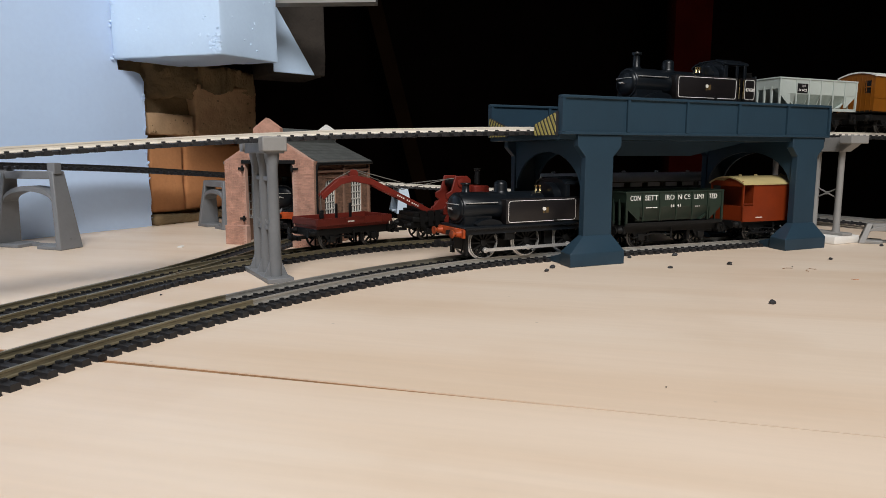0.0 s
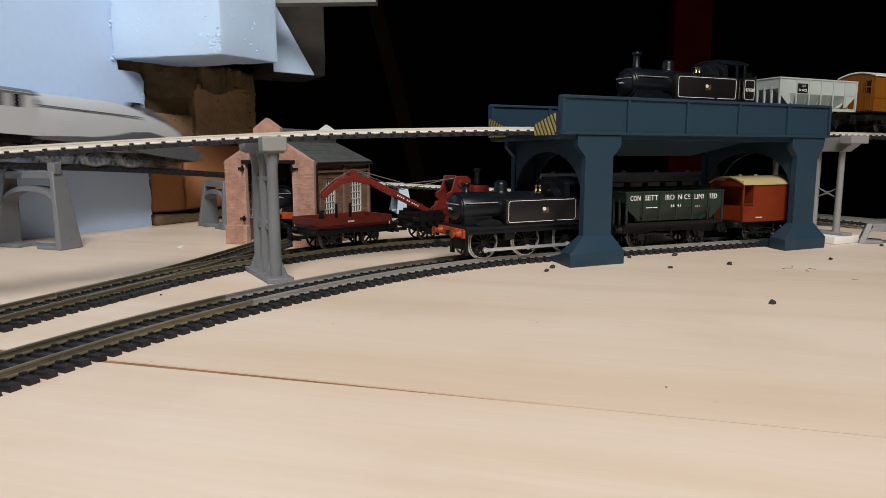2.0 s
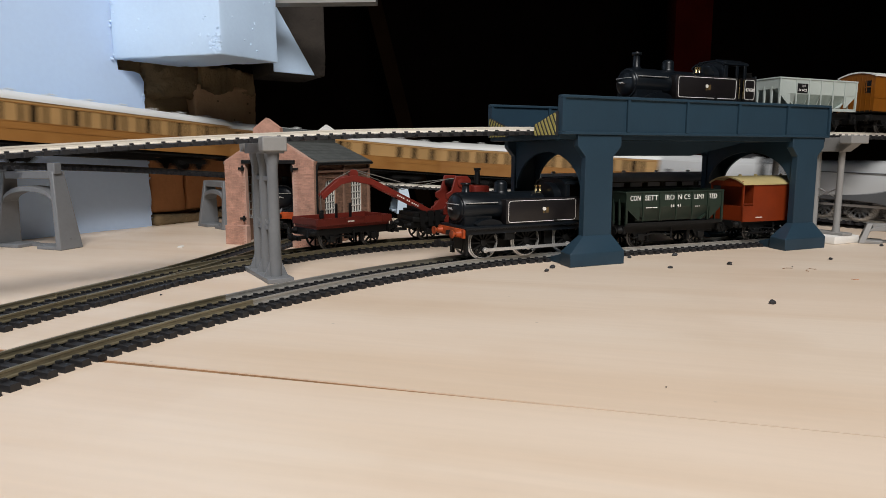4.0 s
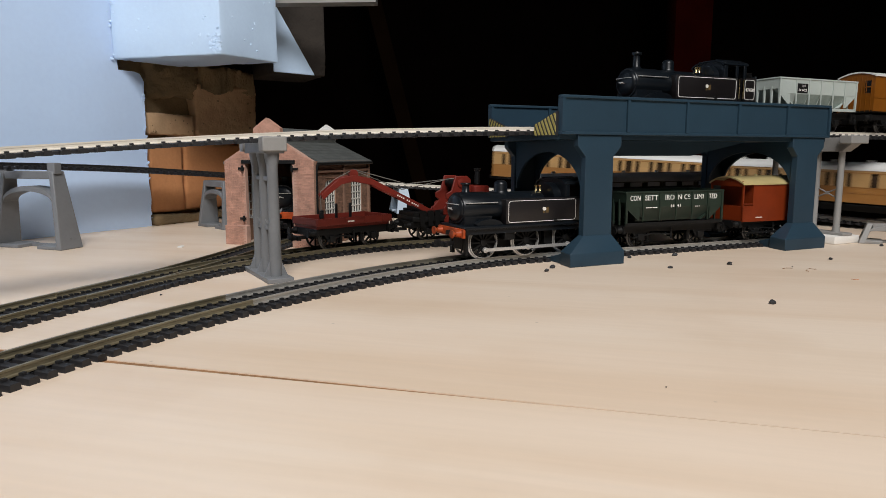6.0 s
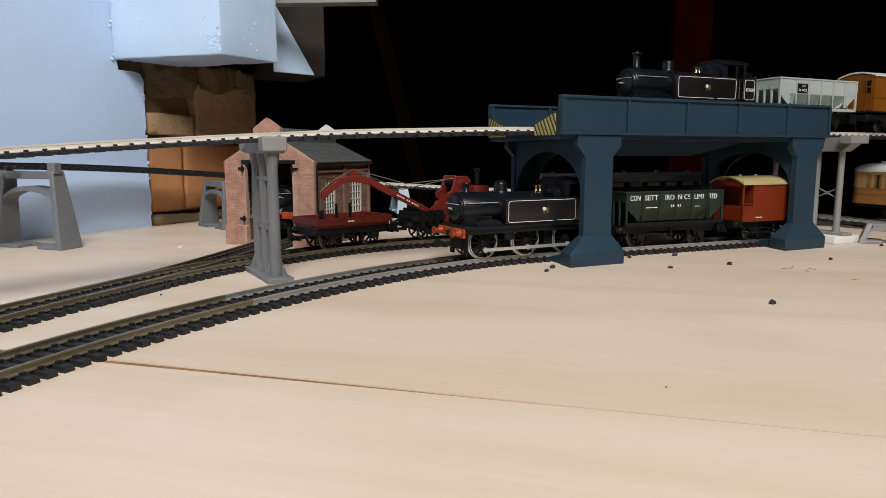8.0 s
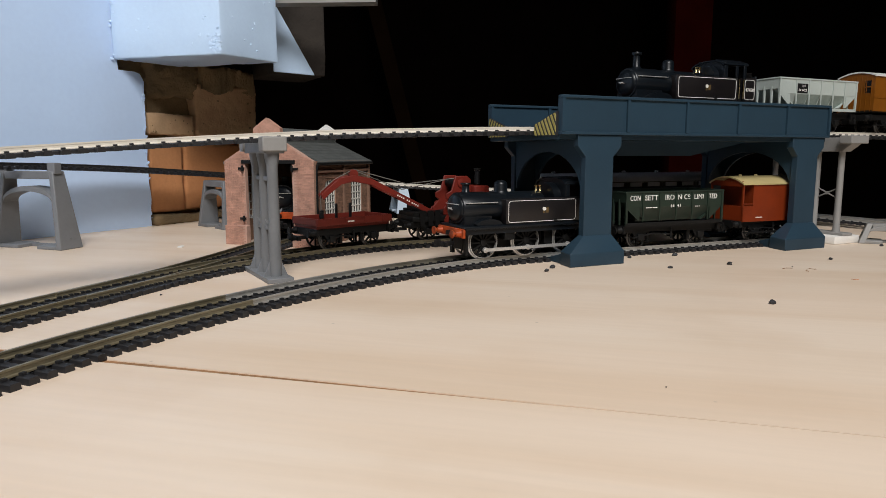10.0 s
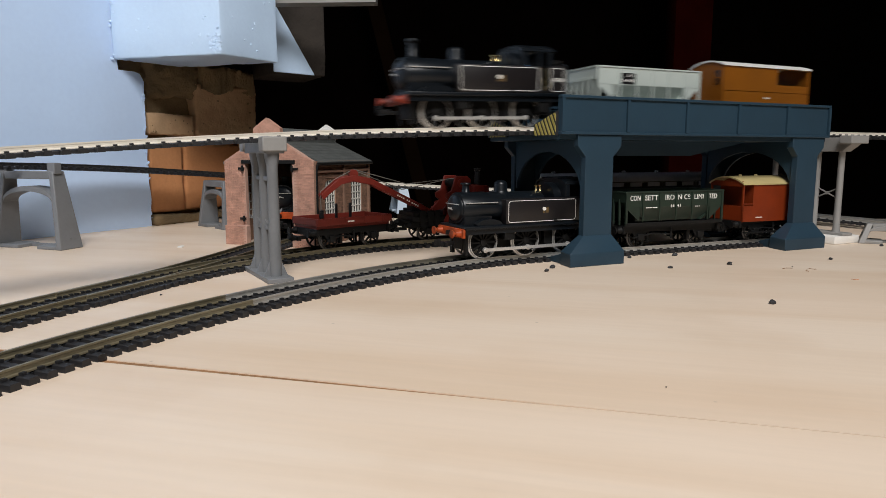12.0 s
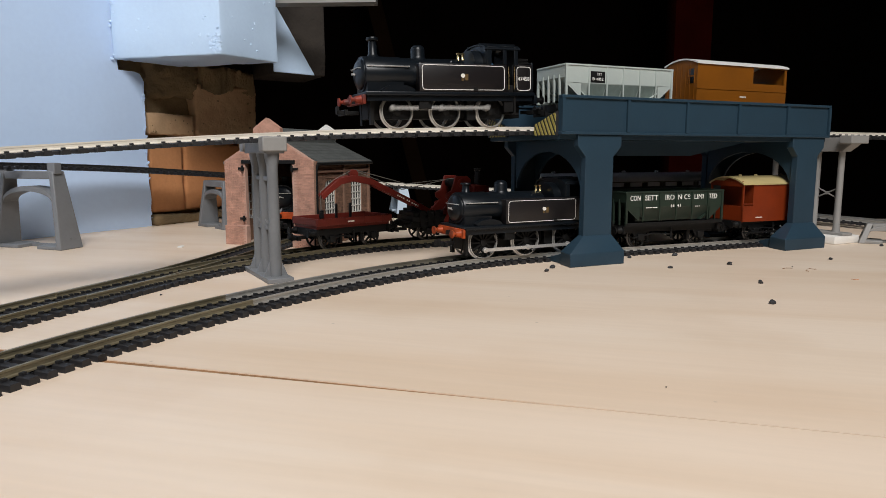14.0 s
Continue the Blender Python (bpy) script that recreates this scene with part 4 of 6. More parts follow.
            bars.box(w0, w1, -W + 1.0, -W + 1.6, z - 0.4, z + 0.4)
        part("window_frame", bars, CREAM_WIN, win, smooth=0)
        head = []
        c, hw = (w0 + w1) / 2, (w1 - w0) / 2
        head = [(w0, 46.2), (w0, 40)] + [(c - hw * math.cos(math.pi * i / 10), 40 + 5.2 * math.sin(math.pi * i / 10)) for i in range(11)] + [(w1, 40), (w1, 46.2)]
        part("arch_head", Shape().prism(head, -W + 0.4, -W + 1.9, "y"), SHED_SHADE_BROWN, win)
    # windows on the far side are seen through the doorway
    for x0 in (14, 36):
        bars = Shape()
        for i in range(4):
            bars.box(x0 + 4 * i, x0 + 4 * i + 0.8, W - 3.2, W - 2.6, 16, 46)
        for j in range(6):
            bars.box(x0, x0 + 12.8, W - 3.2, W - 2.6, 16 + 6 * j, 16.8 + 6 * j)
        part("inner_window", bars, CREAM_WIN, t, smooth=0)
    # slated roof
    for sgn in (-1, 1):
        roof = part("roof_slope", Shape().add(*rot_yx(Shape().prism([(sgn * (W + 2.5), E - 0.8), (0, R + 0.4), (0, R - 1.2), (sgn * (W + 2.5), E - 2.4)], 2, L + 1, "y"))), SLATE, t, "dark grey-green slate roof")
        n = 9
        for i in range(n):
            u0, u1 = i / n, (i + 1.25) / n
            yy0, yy1 = sgn * (W + 2.5) * (1 - u0), sgn * (W + 2.5) * max(0, 1 - u1)
            z0, z1 = E - 0.8 + (R + 1.2 - E) * u0 + 0.3, E - 0.8 + (R + 1.2 - E) * min(1, u1) + 0.12
            part("slate_course", Shape().add([(2, yy0, z0), (L + 1, yy0, z0), (L + 1, yy1, z1), (2, yy1, z1), (2, yy0, z0 - 0.3), (L + 1, yy0, z0 - 0.3)], [(0, 1, 2, 3), (0, 4, 5, 1)]), SLATE, roof, smooth=0)
    part("gutter", Shape().rod((1, -W - 2.6, E - 2), (L + 1, -W - 2.6, E - 2), 1.0), CHASSIS_BLACK, t, "black gutter")
    part("drainpipe", Shape().tube([(1.2, -W - 2.4, E - 2), (0.8, -W - 1.6, E - 7), (0.8, -W - 1.6, 1)], 0.8), CHASSIS_BLACK, t, "black drainpipe")
    return t


engine_shed()


# ---- crumbs of coal on the board ----
def coal_lump(x, y, r, seed):
    bm = bmesh.new()
    bmesh.ops.create_icosphere(bm, subdivisions=2, radius=r)
    for v in bm.verts:
        k = 1 + 0.45 * noise.noise(v.co * (1.1 / r) + Vector((seed * 3.3, 0, 0)))
        v.co = Vector((v.co.x * 1.15 * k, v.co.y * k, max(-r * 0.55, v.co.z * 0.8 * k)))
    low = min(v.co.z for v in bm.verts)
    ob = part("coal_lump", Shape().bm(bm), COAL, m=mpose(x, y, -low, 0, 0, seed * 47), smooth=20)
    return tagged(ob, "small black coal lump lying on the plywood", "coal", "spilled coal")


for i, (x, y, r) in enumerate(((139.5, 276.2, 1.4), (163.8, 376.1, 1.43), (126.0, 364.7, 1.08), (144.2, 410.1, 1.56), (113.5, 401.1, 1.19), (55.7, 354.0, 1.2), (60.8, 364.7, 1.39), (232.2, 394.5, 1.0), (195.7, 368.4, 0.37), (60.7, 174.2, 0.22), (-126.5, 293.2, 0.5), (301.1, 453.6, 1.15))):
    coal_lump(x, y, r, i + 1)


# a chip of white paint by the shed
flake = Shape().prism([(-2.2, -1), (0.4, -1.6), (2.4, 0.2), (0.8, 1.5), (-1.6, 1)], 0, 0.8, "z")
tagged(part("paint_flake", flake, WHITE_PLASTIC, m=mpose(-177.9, 448, 0.1, 8, -6, 20), bevel=0.15), "small white paint chip lying on the plywood", "debris")
for i, (x, y, r, a) in enumerate(((190, 362, 3.2, 20), (198, 355, 2.6, 75), (204, 362, 2.4, 130), (-22, 330, 1.6, 10), (208, 331, 1.8, 160))):
    bits = Shape().tube([(r * math.cos(k * 0.5), r * 0.6 * math.sin(k * 0.5), 0.25) for k in range(6)], 0.15, 6)
    tagged(part("fibre", bits, SEAM_BROWN if i < 3 else BARE_BRICK, m=mpose(x, y, 0, 0, 0, a)), "curled dark fibre scrap on the plywood", "debris", "fibre scraps")

# piers under the straight run behind the viewpoint
for k in (60, 330, 600, 870, 1140):
    q = BACK.at(LEAD - k)
    arch_pier(q.x, q.y, -55, q.z - 5.0, GREY_PLASTIC, PIER_GREY, 24)


# ---- rolling stock: x forward, y left, z up from the rail tops ----
def flip(s):
    """The same shape mirrored across the track."""
    return Shape().add([(x, -y, z) for x, y, z in s.v], s.f)


def frame_line(x0, x1, z0, z1, y, w=0.34, r=2.0, t=0.12):
    """A thin rounded rectangle of lining on a side sheet."""
    def ring(o):
        out = []
        for cx, cz, a0 in ((x1 - r, z1 - r, 0), (x0 + r, z1 - r, 90), (x0 + r, z0 + r, 180), (x1 - r, z0 + r, 270)):
            for i in range(5):
                a = radians(a0 + 22.5 * i)
                out.append((cx + (r + o) * math.cos(a), cz + (r + o) * math.sin(a)))
        return out
    a, b = ring(0), ring(-w)
    n = len(a)
    sg = 1 if y > 0 else -1
    vs = [(p[0], y, p[1]) for p in a] + [(p[0], y, p[1]) for p in b]
    vs += [(p[0], y + sg * t, p[1]) for p in a] + [(p[0], y + sg * t, p[1]) for p in b]
    fs = []
    for i in range(n):
        j = (i + 1) % n
        fs += [(2 * n + i, 2 * n + j, 3 * n + j, 3 * n + i), (i, j, 2 * n + j, 2 * n + i), (n + i, 3 * n + i, 3 * n + j, n + j)]
    return Shape().add(vs, fs)


def spoked_wheel(r, spokes=12, pin=True):
    """(tyre, centre) shapes for a wheel in the x-z plane facing +y."""
    tyre = Shape()
    prof = [(r * 0.955, 0), (r * 0.955, 1.4), (r * 0.96, 1.5), (r, 1.4), (r + 0.15, 0.3), (r + 1.0, 0.0), (r + 1.0, -0.6), (r * 0.955, -0.6)]
    n, seg = len(prof), 36
    vs, fs = [], []
    for i in range(seg):
        a = 2 * math.pi * i / seg
        vs += [(q * math.cos(a), y, q * math.sin(a)) for q, y in prof]
    for i in range(seg):
        for k in range(n):
            a, b = i * n + k, i * n + (k + 1) % n
            c, d = ((i + 1) % seg) * n + (k + 1) % n, ((i + 1) % seg) * n + k
            fs.append((a, b, c, d))
    tyre.add(vs, fs)
    hub = Shape().lathe([(r * 0.24, -0.6), (r * 0.24, 1.7), (r * 0.15, 2.0)], 14, axis="y")
    for i in range(spokes):
        m = Matrix.Rotation(2 * math.pi * i / spokes, 4, "Y")
        hub.box(-0.45, 0.45, 0.2, 1.2, r * 0.15, r * 0.95, m)
    if pin:
        hub.lathe([(r * 0.2, 0.3), (r * 0.2, 1.8)], 12, Matrix.Translation((0, 0, -r * 0.43)), "y")
    return tyre, hub


def coupling(t, x, d, z=8.5):
    """A chunky moulded hook coupling; d is +1 at the front and -1 behind."""
    s = Shape().box(min(x, x + d * 9), max(x, x + d * 9), -1.5, 1.5, z - 1, z + 1)
    s.box(min(x + d * 8, x + d * 10), max(x + d * 8, x + d * 10), -7, 7, z - 1.2, z + 1.6)
    s.box(min(x + d * 9, x + d * 14), max(x + d * 9, x + d * 14), 2.5, 5.5, z - 0.8, z + 1.2)
    s.box(min(x + d * 12.5, x + d * 14), max(x + d * 12.5, x + d * 14), 2.5, 5.5, z - 0.8, z + 3.4)
    part("coupling", s, CHASSIS_BLACK, t, "black hook coupling", bevel=0.2)


def buffers(t, x, d, z=15.0, material=None, y0=11.0, n=6.5):
    for y in (-y0, y0):
        m = Matrix.Translation((x, y, z)) @ Matrix.Rotation(radians(90 * d), 4, "Y")
        s = Shape().lathe([(2.2, 0), (2.0, 0.8), (1.5, n * 0.55), (1.0, n * 0.6), (1.0, n * 0.85), (2.3, n * 0.88), (2.3, n)], 16, m)
        part("buffer", s, material or CHASSIS_BLACK, t)


def tank_engine(number, kx=1.0, kz=1.0, chimney=1.0, r=9.2, beam=None, nose=1.0, tank_end=-36.6):
    """Side-tank engine with six coupled wheels; returns the thing, its wheels and its coupling rods."""
    t = thing("tank_engine", "black side-tank model steam engine with white lining", "locomotive", "tank engines")
    F, R = 50.0, -57.0
    beam = beam or BUFFER_RED
    part("running_plate", Shape().box(R, F, -15.5, 15.5, 17.0, 19.2, c=0.4).box(R + 1, F - 1, -14, -12.6, 14.2, 17).box(R + 1, F - 1, 12.6, 14, 14.2, 17), LOCO_BLACK, t)
    part("chassis", Shape().box(-52, 46, -5.5, 5.5, 5, 17).box(-45, -38, -12, 12, 7, 16).box(-20, -14, -9, 9, 4, 15).box(10, 17, -12.5, 12.5, 10, 17).box(-44, -37, 12, 13.4, 8, 17).box(12, 18, 12, 13.4, 10, 17), CHASSIS_BLACK, t, "dull black chassis block", bevel=0.3)
    part("guard_iron", Shape().box(44, 46, 6.5, 9.5, 2, 15).box(44, 46, -9.5, -6.5, 2, 15), CHASSIS_BLACK, t)
    for x, d in ((F, 1), (R, -1)):
        part("buffer_beam", Shape().box(min(x, x + d * 1.8), max(x, x + d * 1.8), -15, 15, 12.6, 17.6, c=0.3), beam if d > 0 else LOCO_BLACK, t, "worn red buffer beam" if d > 0 else "")
        buffers(t, x + d * 1.6, d, 15, beam if d > 0 else None)
        coupling(t, x, d)
        part("drag_hook", Shape().box(min(x, x + d * 5), max(x, x + d * 5), -0.7, 0.7, 13.5, 16), CHASSIS_BLACK, t)
    # boiler and smokebox
    m = Matrix.Translation((0, 0, 30.2))
    part("boiler", Shape().lathe([(10.3, -14), (10.3, 26)], 40, m, "x"), LOCO_BLACK, t)
    box = part("smokebox", Shape().lathe([(10.7, 25.5), (10.7, 47.0), (10.2, 47.8)], 40, m, "x").prism([(25.5, 19), (47, 19), (47, 28), (25.5, 28)], -9.4, 9.4, "y"), LOCO_BLACK, t)
    door = part("smokebox_door", Shape().lathe([(9.2, 47.6), (9.0, 48.4), (7.2, 49.8), (3.5, 50.7), (0.5, 51)], 32, m, "x"), LOCO_BLACK, box)
    part("door_dart", Shape().rod((50.8, 0, 30.2), (53, 0, 30.2), 0.7).rod((52, -2.6, 30.8), (52, 2.6, 29.6), 0.35), STEEL, door)
    part("door_rail", Shape().tube([(50, -7.5, 33.2), (51.2, -6, 33.4), (51.2, 6, 33.4), (50, 7.5, 33.2)], 0.3), STEEL, door)
    for x in (25.5, 12):
        part("boiler_band", Shape().lathe([(10.55, x - 0.5), (10.55, x + 0.5)], 40, m, "x"), LOCO_BLACK, t)
    part("chimney", Shape().lathe([(5.2, 39.2), (3.6, 40.6), (2.55, 42.2), (2.35, 49.6), (3.3, 50.2), (3.5, 50.9), (3.1, 51.9), (2.4, 52.0), (2.2, 50.5)], 28, Matrix.Translation((40.0, 0, 0))), LOCO_BLACK, t)
    part("dome", Shape().lathe([(5.8, 38.8), (4.6, 40.2), (4.1, 41.5), (4.1, 45.6), (3.6, 47.1), (2.4, 48.1), (0.6, 48.5)], 28, Matrix.Translation((12.5, 0, 0))), LOCO_BLACK, t)
    for x in (-13.6, -16.6):
        part("safety_valve", Shape().lathe([(1.3, 40), (0.8, 40.8), (0.75, 43.2), (1.2, 43.6), (1.2, 44.3), (0.6, 44.8)], 14, Matrix.Translation((x, 0, 0))), BRASS, t, "brass safety valve")
    part("whistle_pipe", Shape().tube([(-13, 5.5, 38.4), (-6, 6.2, 38.2), (-5, 6.2, 37)], 0.9).box(-12, -9, 4.5, 7.5, 37.6, 39.4), LOCO_BLACK, t)
    for s in (-1, 1):
        y = s * 10.9
        rail = Shape().rod((22, y, 34.2), (47, y * 0.98, 34.2), 0.34)
        for x in (23, 33, 44):
            rail.rod((x, s * 9.6, 34.0), (x, y, 34.2), 0.45)
        part("handrail", rail, STEEL, t, "thin steel handrail")
        part("side_tank", Shape().box(-38.5, 18.0, min(s * 8, s * 14.6), max(s * 8, s * 14.6), 19.2, 36.2, c=0.7), TANK_BLACK, t)
        part("lining", frame_line(tank_end, 16.4, 20.4, 35.2, s * 14.62), WHITE_LINE, t, "white tank lining")
        crest = part("crest", Shape().lathe([(1.3, 0), (1.3, 0.25)], 16, Matrix.Translation((-9.2, s * 14.55 - (0.0 if s > 0 else 0.25), 29.0)), "y"), CREAM_WIN, t, "pale round crest")
        part("crest_mark", Shape().box(-12.6, -10.2, min(s * 14.6, s * 14.7), max(s * 14.6, s * 14.7), 26.2, 30).box(-9.6, -8.2, min(s * 14.6, s * 14.72), max(s * 14.6, s * 14.72), 26.0, 27.4), CREST_GOLD, crest)
        part("filler_step", Shape().lathe([(1.3, 0), (1.3, 0.7)], 12, Matrix.Translation((-17.5, s * 14.5 - (0.0 if s > 0 else 0.7), 20.9)), "y"), CHASSIS_BLACK, t)
        # splasher over the leading wheel
        pts = [(20.5, 19), *[(30 - 10.4 * math.cos(math.pi * i / 12), 19 + 4.4 * math.sin(math.pi * i / 12)) for i in range(1, 12)], (39.5, 19)]
        part("splasher", Shape().prism(pts, min(s * 8.5, s * 13.4), max(s * 8.5, s * 13.4), "y"), LOCO_BLACK, t)
        # cab side with its opening
        y0, y1 = min(s * 13.2, s * 14.4), max(s * 13.2, s * 14.4)
        cab = Shape()
        cab.box(-38.5, -36.2, y0, y1, 36.2, 47.2).box(-28.4, -25.2, y0, y1, 36.2, 46.8).box(-37, -26, y0, y1, 45.2, 47.4)
        cab.box(-46.2, -43.6, y0, y1, 19.2, 47.2).box(-44, -37, y0, y1, 45.0, 47.4)
        part("cab_side", cab, LOCO_BLACK, t, bevel=0.3)
        part("cab_handrail", Shape().rod((-39.4, s * 14.9, 21), (-39.4, s * 14.9, 35), 0.35).rod((-43.2, s * 14.9, 21), (-43.2, s * 14.9, 35), 0.35), BRASS, t)
        part("bunker_side", Shape().box(-56.2, -43.6, min(s * 11, s * 14.4), max(s * 11, s * 14.4), 19.2, 36.6, c=0.5), TANK_BLACK, t)
        part("lining", frame_line(-54.8, -45.0, 20.4, 35.2, s * 14.42), WHITE_LINE, t, "white bunker lining")
        if number:
            q = pose(-49.9 * MM, s * 14.48 * MM, 27.6 * MM, 90, 0, 180 if s > 0 else 0)
            words("running_number", number, 2.3, WHITE_LINE, t, q, 0.1, "white running number", width=7.6)
        part("step", Shape().box(-46, -41, min(s * 12.5, s * 15), max(s * 12.5, s * 15), 6.6, 7.4).box(-44.2, -42.8, min(s * 13.6, s * 14.4), max(s * 13.6, s * 14.4), 6.6, 17), CHASSIS_BLACK, t)
    # cab front sheet, roof and back
    pts = [(-13.8, 36), *[(-13.6 * math.cos(math.pi * i / 14), 43.4 + 5.4 * math.sin(math.pi * i / 14)) for i in range(15)], (13.8, 36)]
    part("cab_front", Shape().prism(pts, -26.4, -24.8, "x"), LOCO_BLACK, t)
    part("firebox_cover", Shape().prism([(-10, 36), *[(-10.4 * math.cos(math.pi * i / 14), 36.6 + 9.6 * math.sin(math.pi * i / 14)) for i in range(15)], (10, 36)], -26, -19.5, "x"), LOCO_BLACK, t)
    roof = [(-14.8 * math.cos(math.pi * i / 16), 45.4 + 4.3 * math.sin(math.pi * i / 16)) for i in range(17)]
    roof += [(13.8 * math.cos(math.pi * i / 16), 44.6 + 4.3 * math.sin(math.pi * i / 16)) for i in range(17)]
    top = part("cab_roof", Shape().prism(roof, -47.6, -24.0, "x"), LOCO_BLACK, t)
    part("roof_rib", Shape().box(-47.8, -23.8, -8, -7, 48.8, 49.8).box(-47.8, -23.8, 7, 8, 48.8, 49.8), LOCO_BLACK, top)
    part("bunker_back", Shape().box(-57, -55.6, -14, 14, 19.2, 38), LOCO_BLACK, t, bevel=0.4)
    part("cab_back", Shape().box(-46.4, -45.2, -13.2, 13.2, 19.2, 46), CHASSIS_BLACK, t)
    part("cab_floor", Shape().box(-46, -20, -13, 13, 19.2, 24), CHASSIS_BLACK, t)
    load = Shape()
    rng = random.Random(4)
    for i in range(5):
        z = 36.5 + i * 0.9
        load.box(-55.5 + i * 0.2, -46.6, -11.5, 11.5, z, z + 0.5)
    part("coal_rails", load, CHASSIS_BLACK, t, smooth=0)
    part("driver", Shape().lathe([(1.6, 26), (2.8, 30), (2.6, 35), (1.2, 37.4)], 12, Matrix.Translation((-31, 8.5, 0))), BLUE_CLOTH, t, "plain blue shape inside the cab")
    # proportions of this engine's body above the running plate
    for ob in t.children_recursive:
        own = chimney if ob.name.startswith("chimney") else 1.0
        flat = ob.name.startswith("running_number")
        if flat:
            ob.location.x *= kx
            ob.location.z = 0.017 + (ob.location.z - 0.017) * kz
            continue
        for v in ob.data.vertices:
            v.co.x *= kx
            if v.co.x > 0.016:
                v.co.x = 0.016 + (v.co.x - 0.016) * nose
            if v.co.z > 0.017:
                v.co.z = 0.017 + (v.co.z - 0.017) * kz
            if own != 1.0 and v.co.z > 0.036:
                v.co.z = 0.036 + (v.co.z - 0.036) * own
    # wheels and rods
    tyre, hub = spoked_wheel(r, 12)
    tyre, hub = tyre.mesh("tyre"), hub.mesh("spokes")
    tyre.materials.append(STEEL)
    hub.materials.append(CHASSIS_BLACK)
    wheels, rods = [], []
    X3 = (30 * kx, 0, -30 * kx)
    for x in X3:
        for s in (-1, 1):
            w = thing("wheel", "", "", m=mpose(x, s * 8.2, r, 0, 0, 0 if s > 0 else 180))
            w.parent = t
            part("tyre", tyre, None, w, "bright steel tyre")
            part("spokes", hub, None, w)
            wheels.append((w, s))
        part("axle", Shape().rod((x, -7, r), (x, 7, r), 1.5), CHASSIS_BLACK, t)
    for s in (-1, 1):
        y = s * 11.6
        q = Shape()
        for a, b in ((X3[0], 0), (0, X3[2])):
            q.box(b, a, y - 0.55, y + 0.55, -0.85, 0.85)
        for x in X3:
            q.lathe([(1.55, -0.8), (1.55, 0.7), (0.9, 0.75), (0.9, 1.3)], 16, Matrix.Translation((x, y, 0)), "y")
        q.lathe([(1.0, 0), (1.0, 1.3)], 12, Matrix.Translation((4, y, 0)), "y")
        rod = part("coupling_rod", q, STEEL, t, "bright steel coupling rod", m=mpose(0, 0, r - 4))
        rods.append(rod)
    return t, wheels, rods


def wagon_chassis(t, half, wb, r=6.3, spokes=8, material=None, y=11.8, top=13.5, near_only=False):
    """Black underframe with axle guards, brake gear and four wheels."""
    material = material or CHASSIS_BLACK
    part("solebar", Shape().box(-half, half, -11.5, -9.5, top - 4, top).box(-half, half, 9.5, 11.5, top - 4, top).box(-half, half, -9.5, 9.5, top - 2, top), material, t, bevel=0.2)
    tyre, hub = spoked_wheel(r, spokes, False)
    tyre, hub = tyre.mesh("tyre"), hub.mesh("spokes")
    tyre.materials.append(WHEEL_DARK)
    hub.materials.append(material)
    for x in (-wb / 2, wb / 2):
        for s in (-1, 1):
            w = thing("wheel", "", "", m=mpose(x, s * 7.6, r, 0, 0, 0 if s > 0 else 180))
            w.parent = t
            part("tyre", tyre, None, w, "dull dark tyre")
            part("spokes", hub, None, w)
            a, b = min(s * 10.2, s * 11.4), max(s * 10.2, s * 11.4)
            part("axle_guard", Shape().prism([(x - 6, top - 3.5), (x + 6, top - 3.5), (x + 1.8, r - 2.2), (x - 1.8, r - 2.2)], a, b, "y").box(x - 2.2, x + 2.2, min(s * 11, s * 13), max(s * 11, s * 13), r - 1.8, r + 2), material, t, bevel=0.25)
        part("axle", Shape().rod((x, -7, r), (x, 7, r), 1.0), material, t)
    for s in (-1, 1):
        y1 = s * 12.2
        part("brake_lever", Shape().tube([(0, y1, top - 6), (wb * 0.3, y1, top - 5), (wb * 0.62, y1, top - 7.5)], 0.5).rod((0, y1, top - 2), (0, y1, top - 9), 0.6), material, t)
        for q in (-wb / 2 + r + 1.5, wb / 2 - r - 1.5):
            part("brake_shoe", Shape().box(q - 0.9, q + 0.9, min(s * 7.4, s * 9.6), max(s * 7.4, s * 9.6), 3, 10), material, t)
    for d in (-1, 1):
        part("headstock", Shape().box(min(d * half, d * (half + 1.8)), max(d * half, d * (half + 1.8)), -14, 14, top - 4.5, top), material, t, bevel=0.2)
        buffers(t, d * (half + 1.7), d, top - 2.3, None, 11, 5.0)
        coupling(t, d * half, d, 7.5)


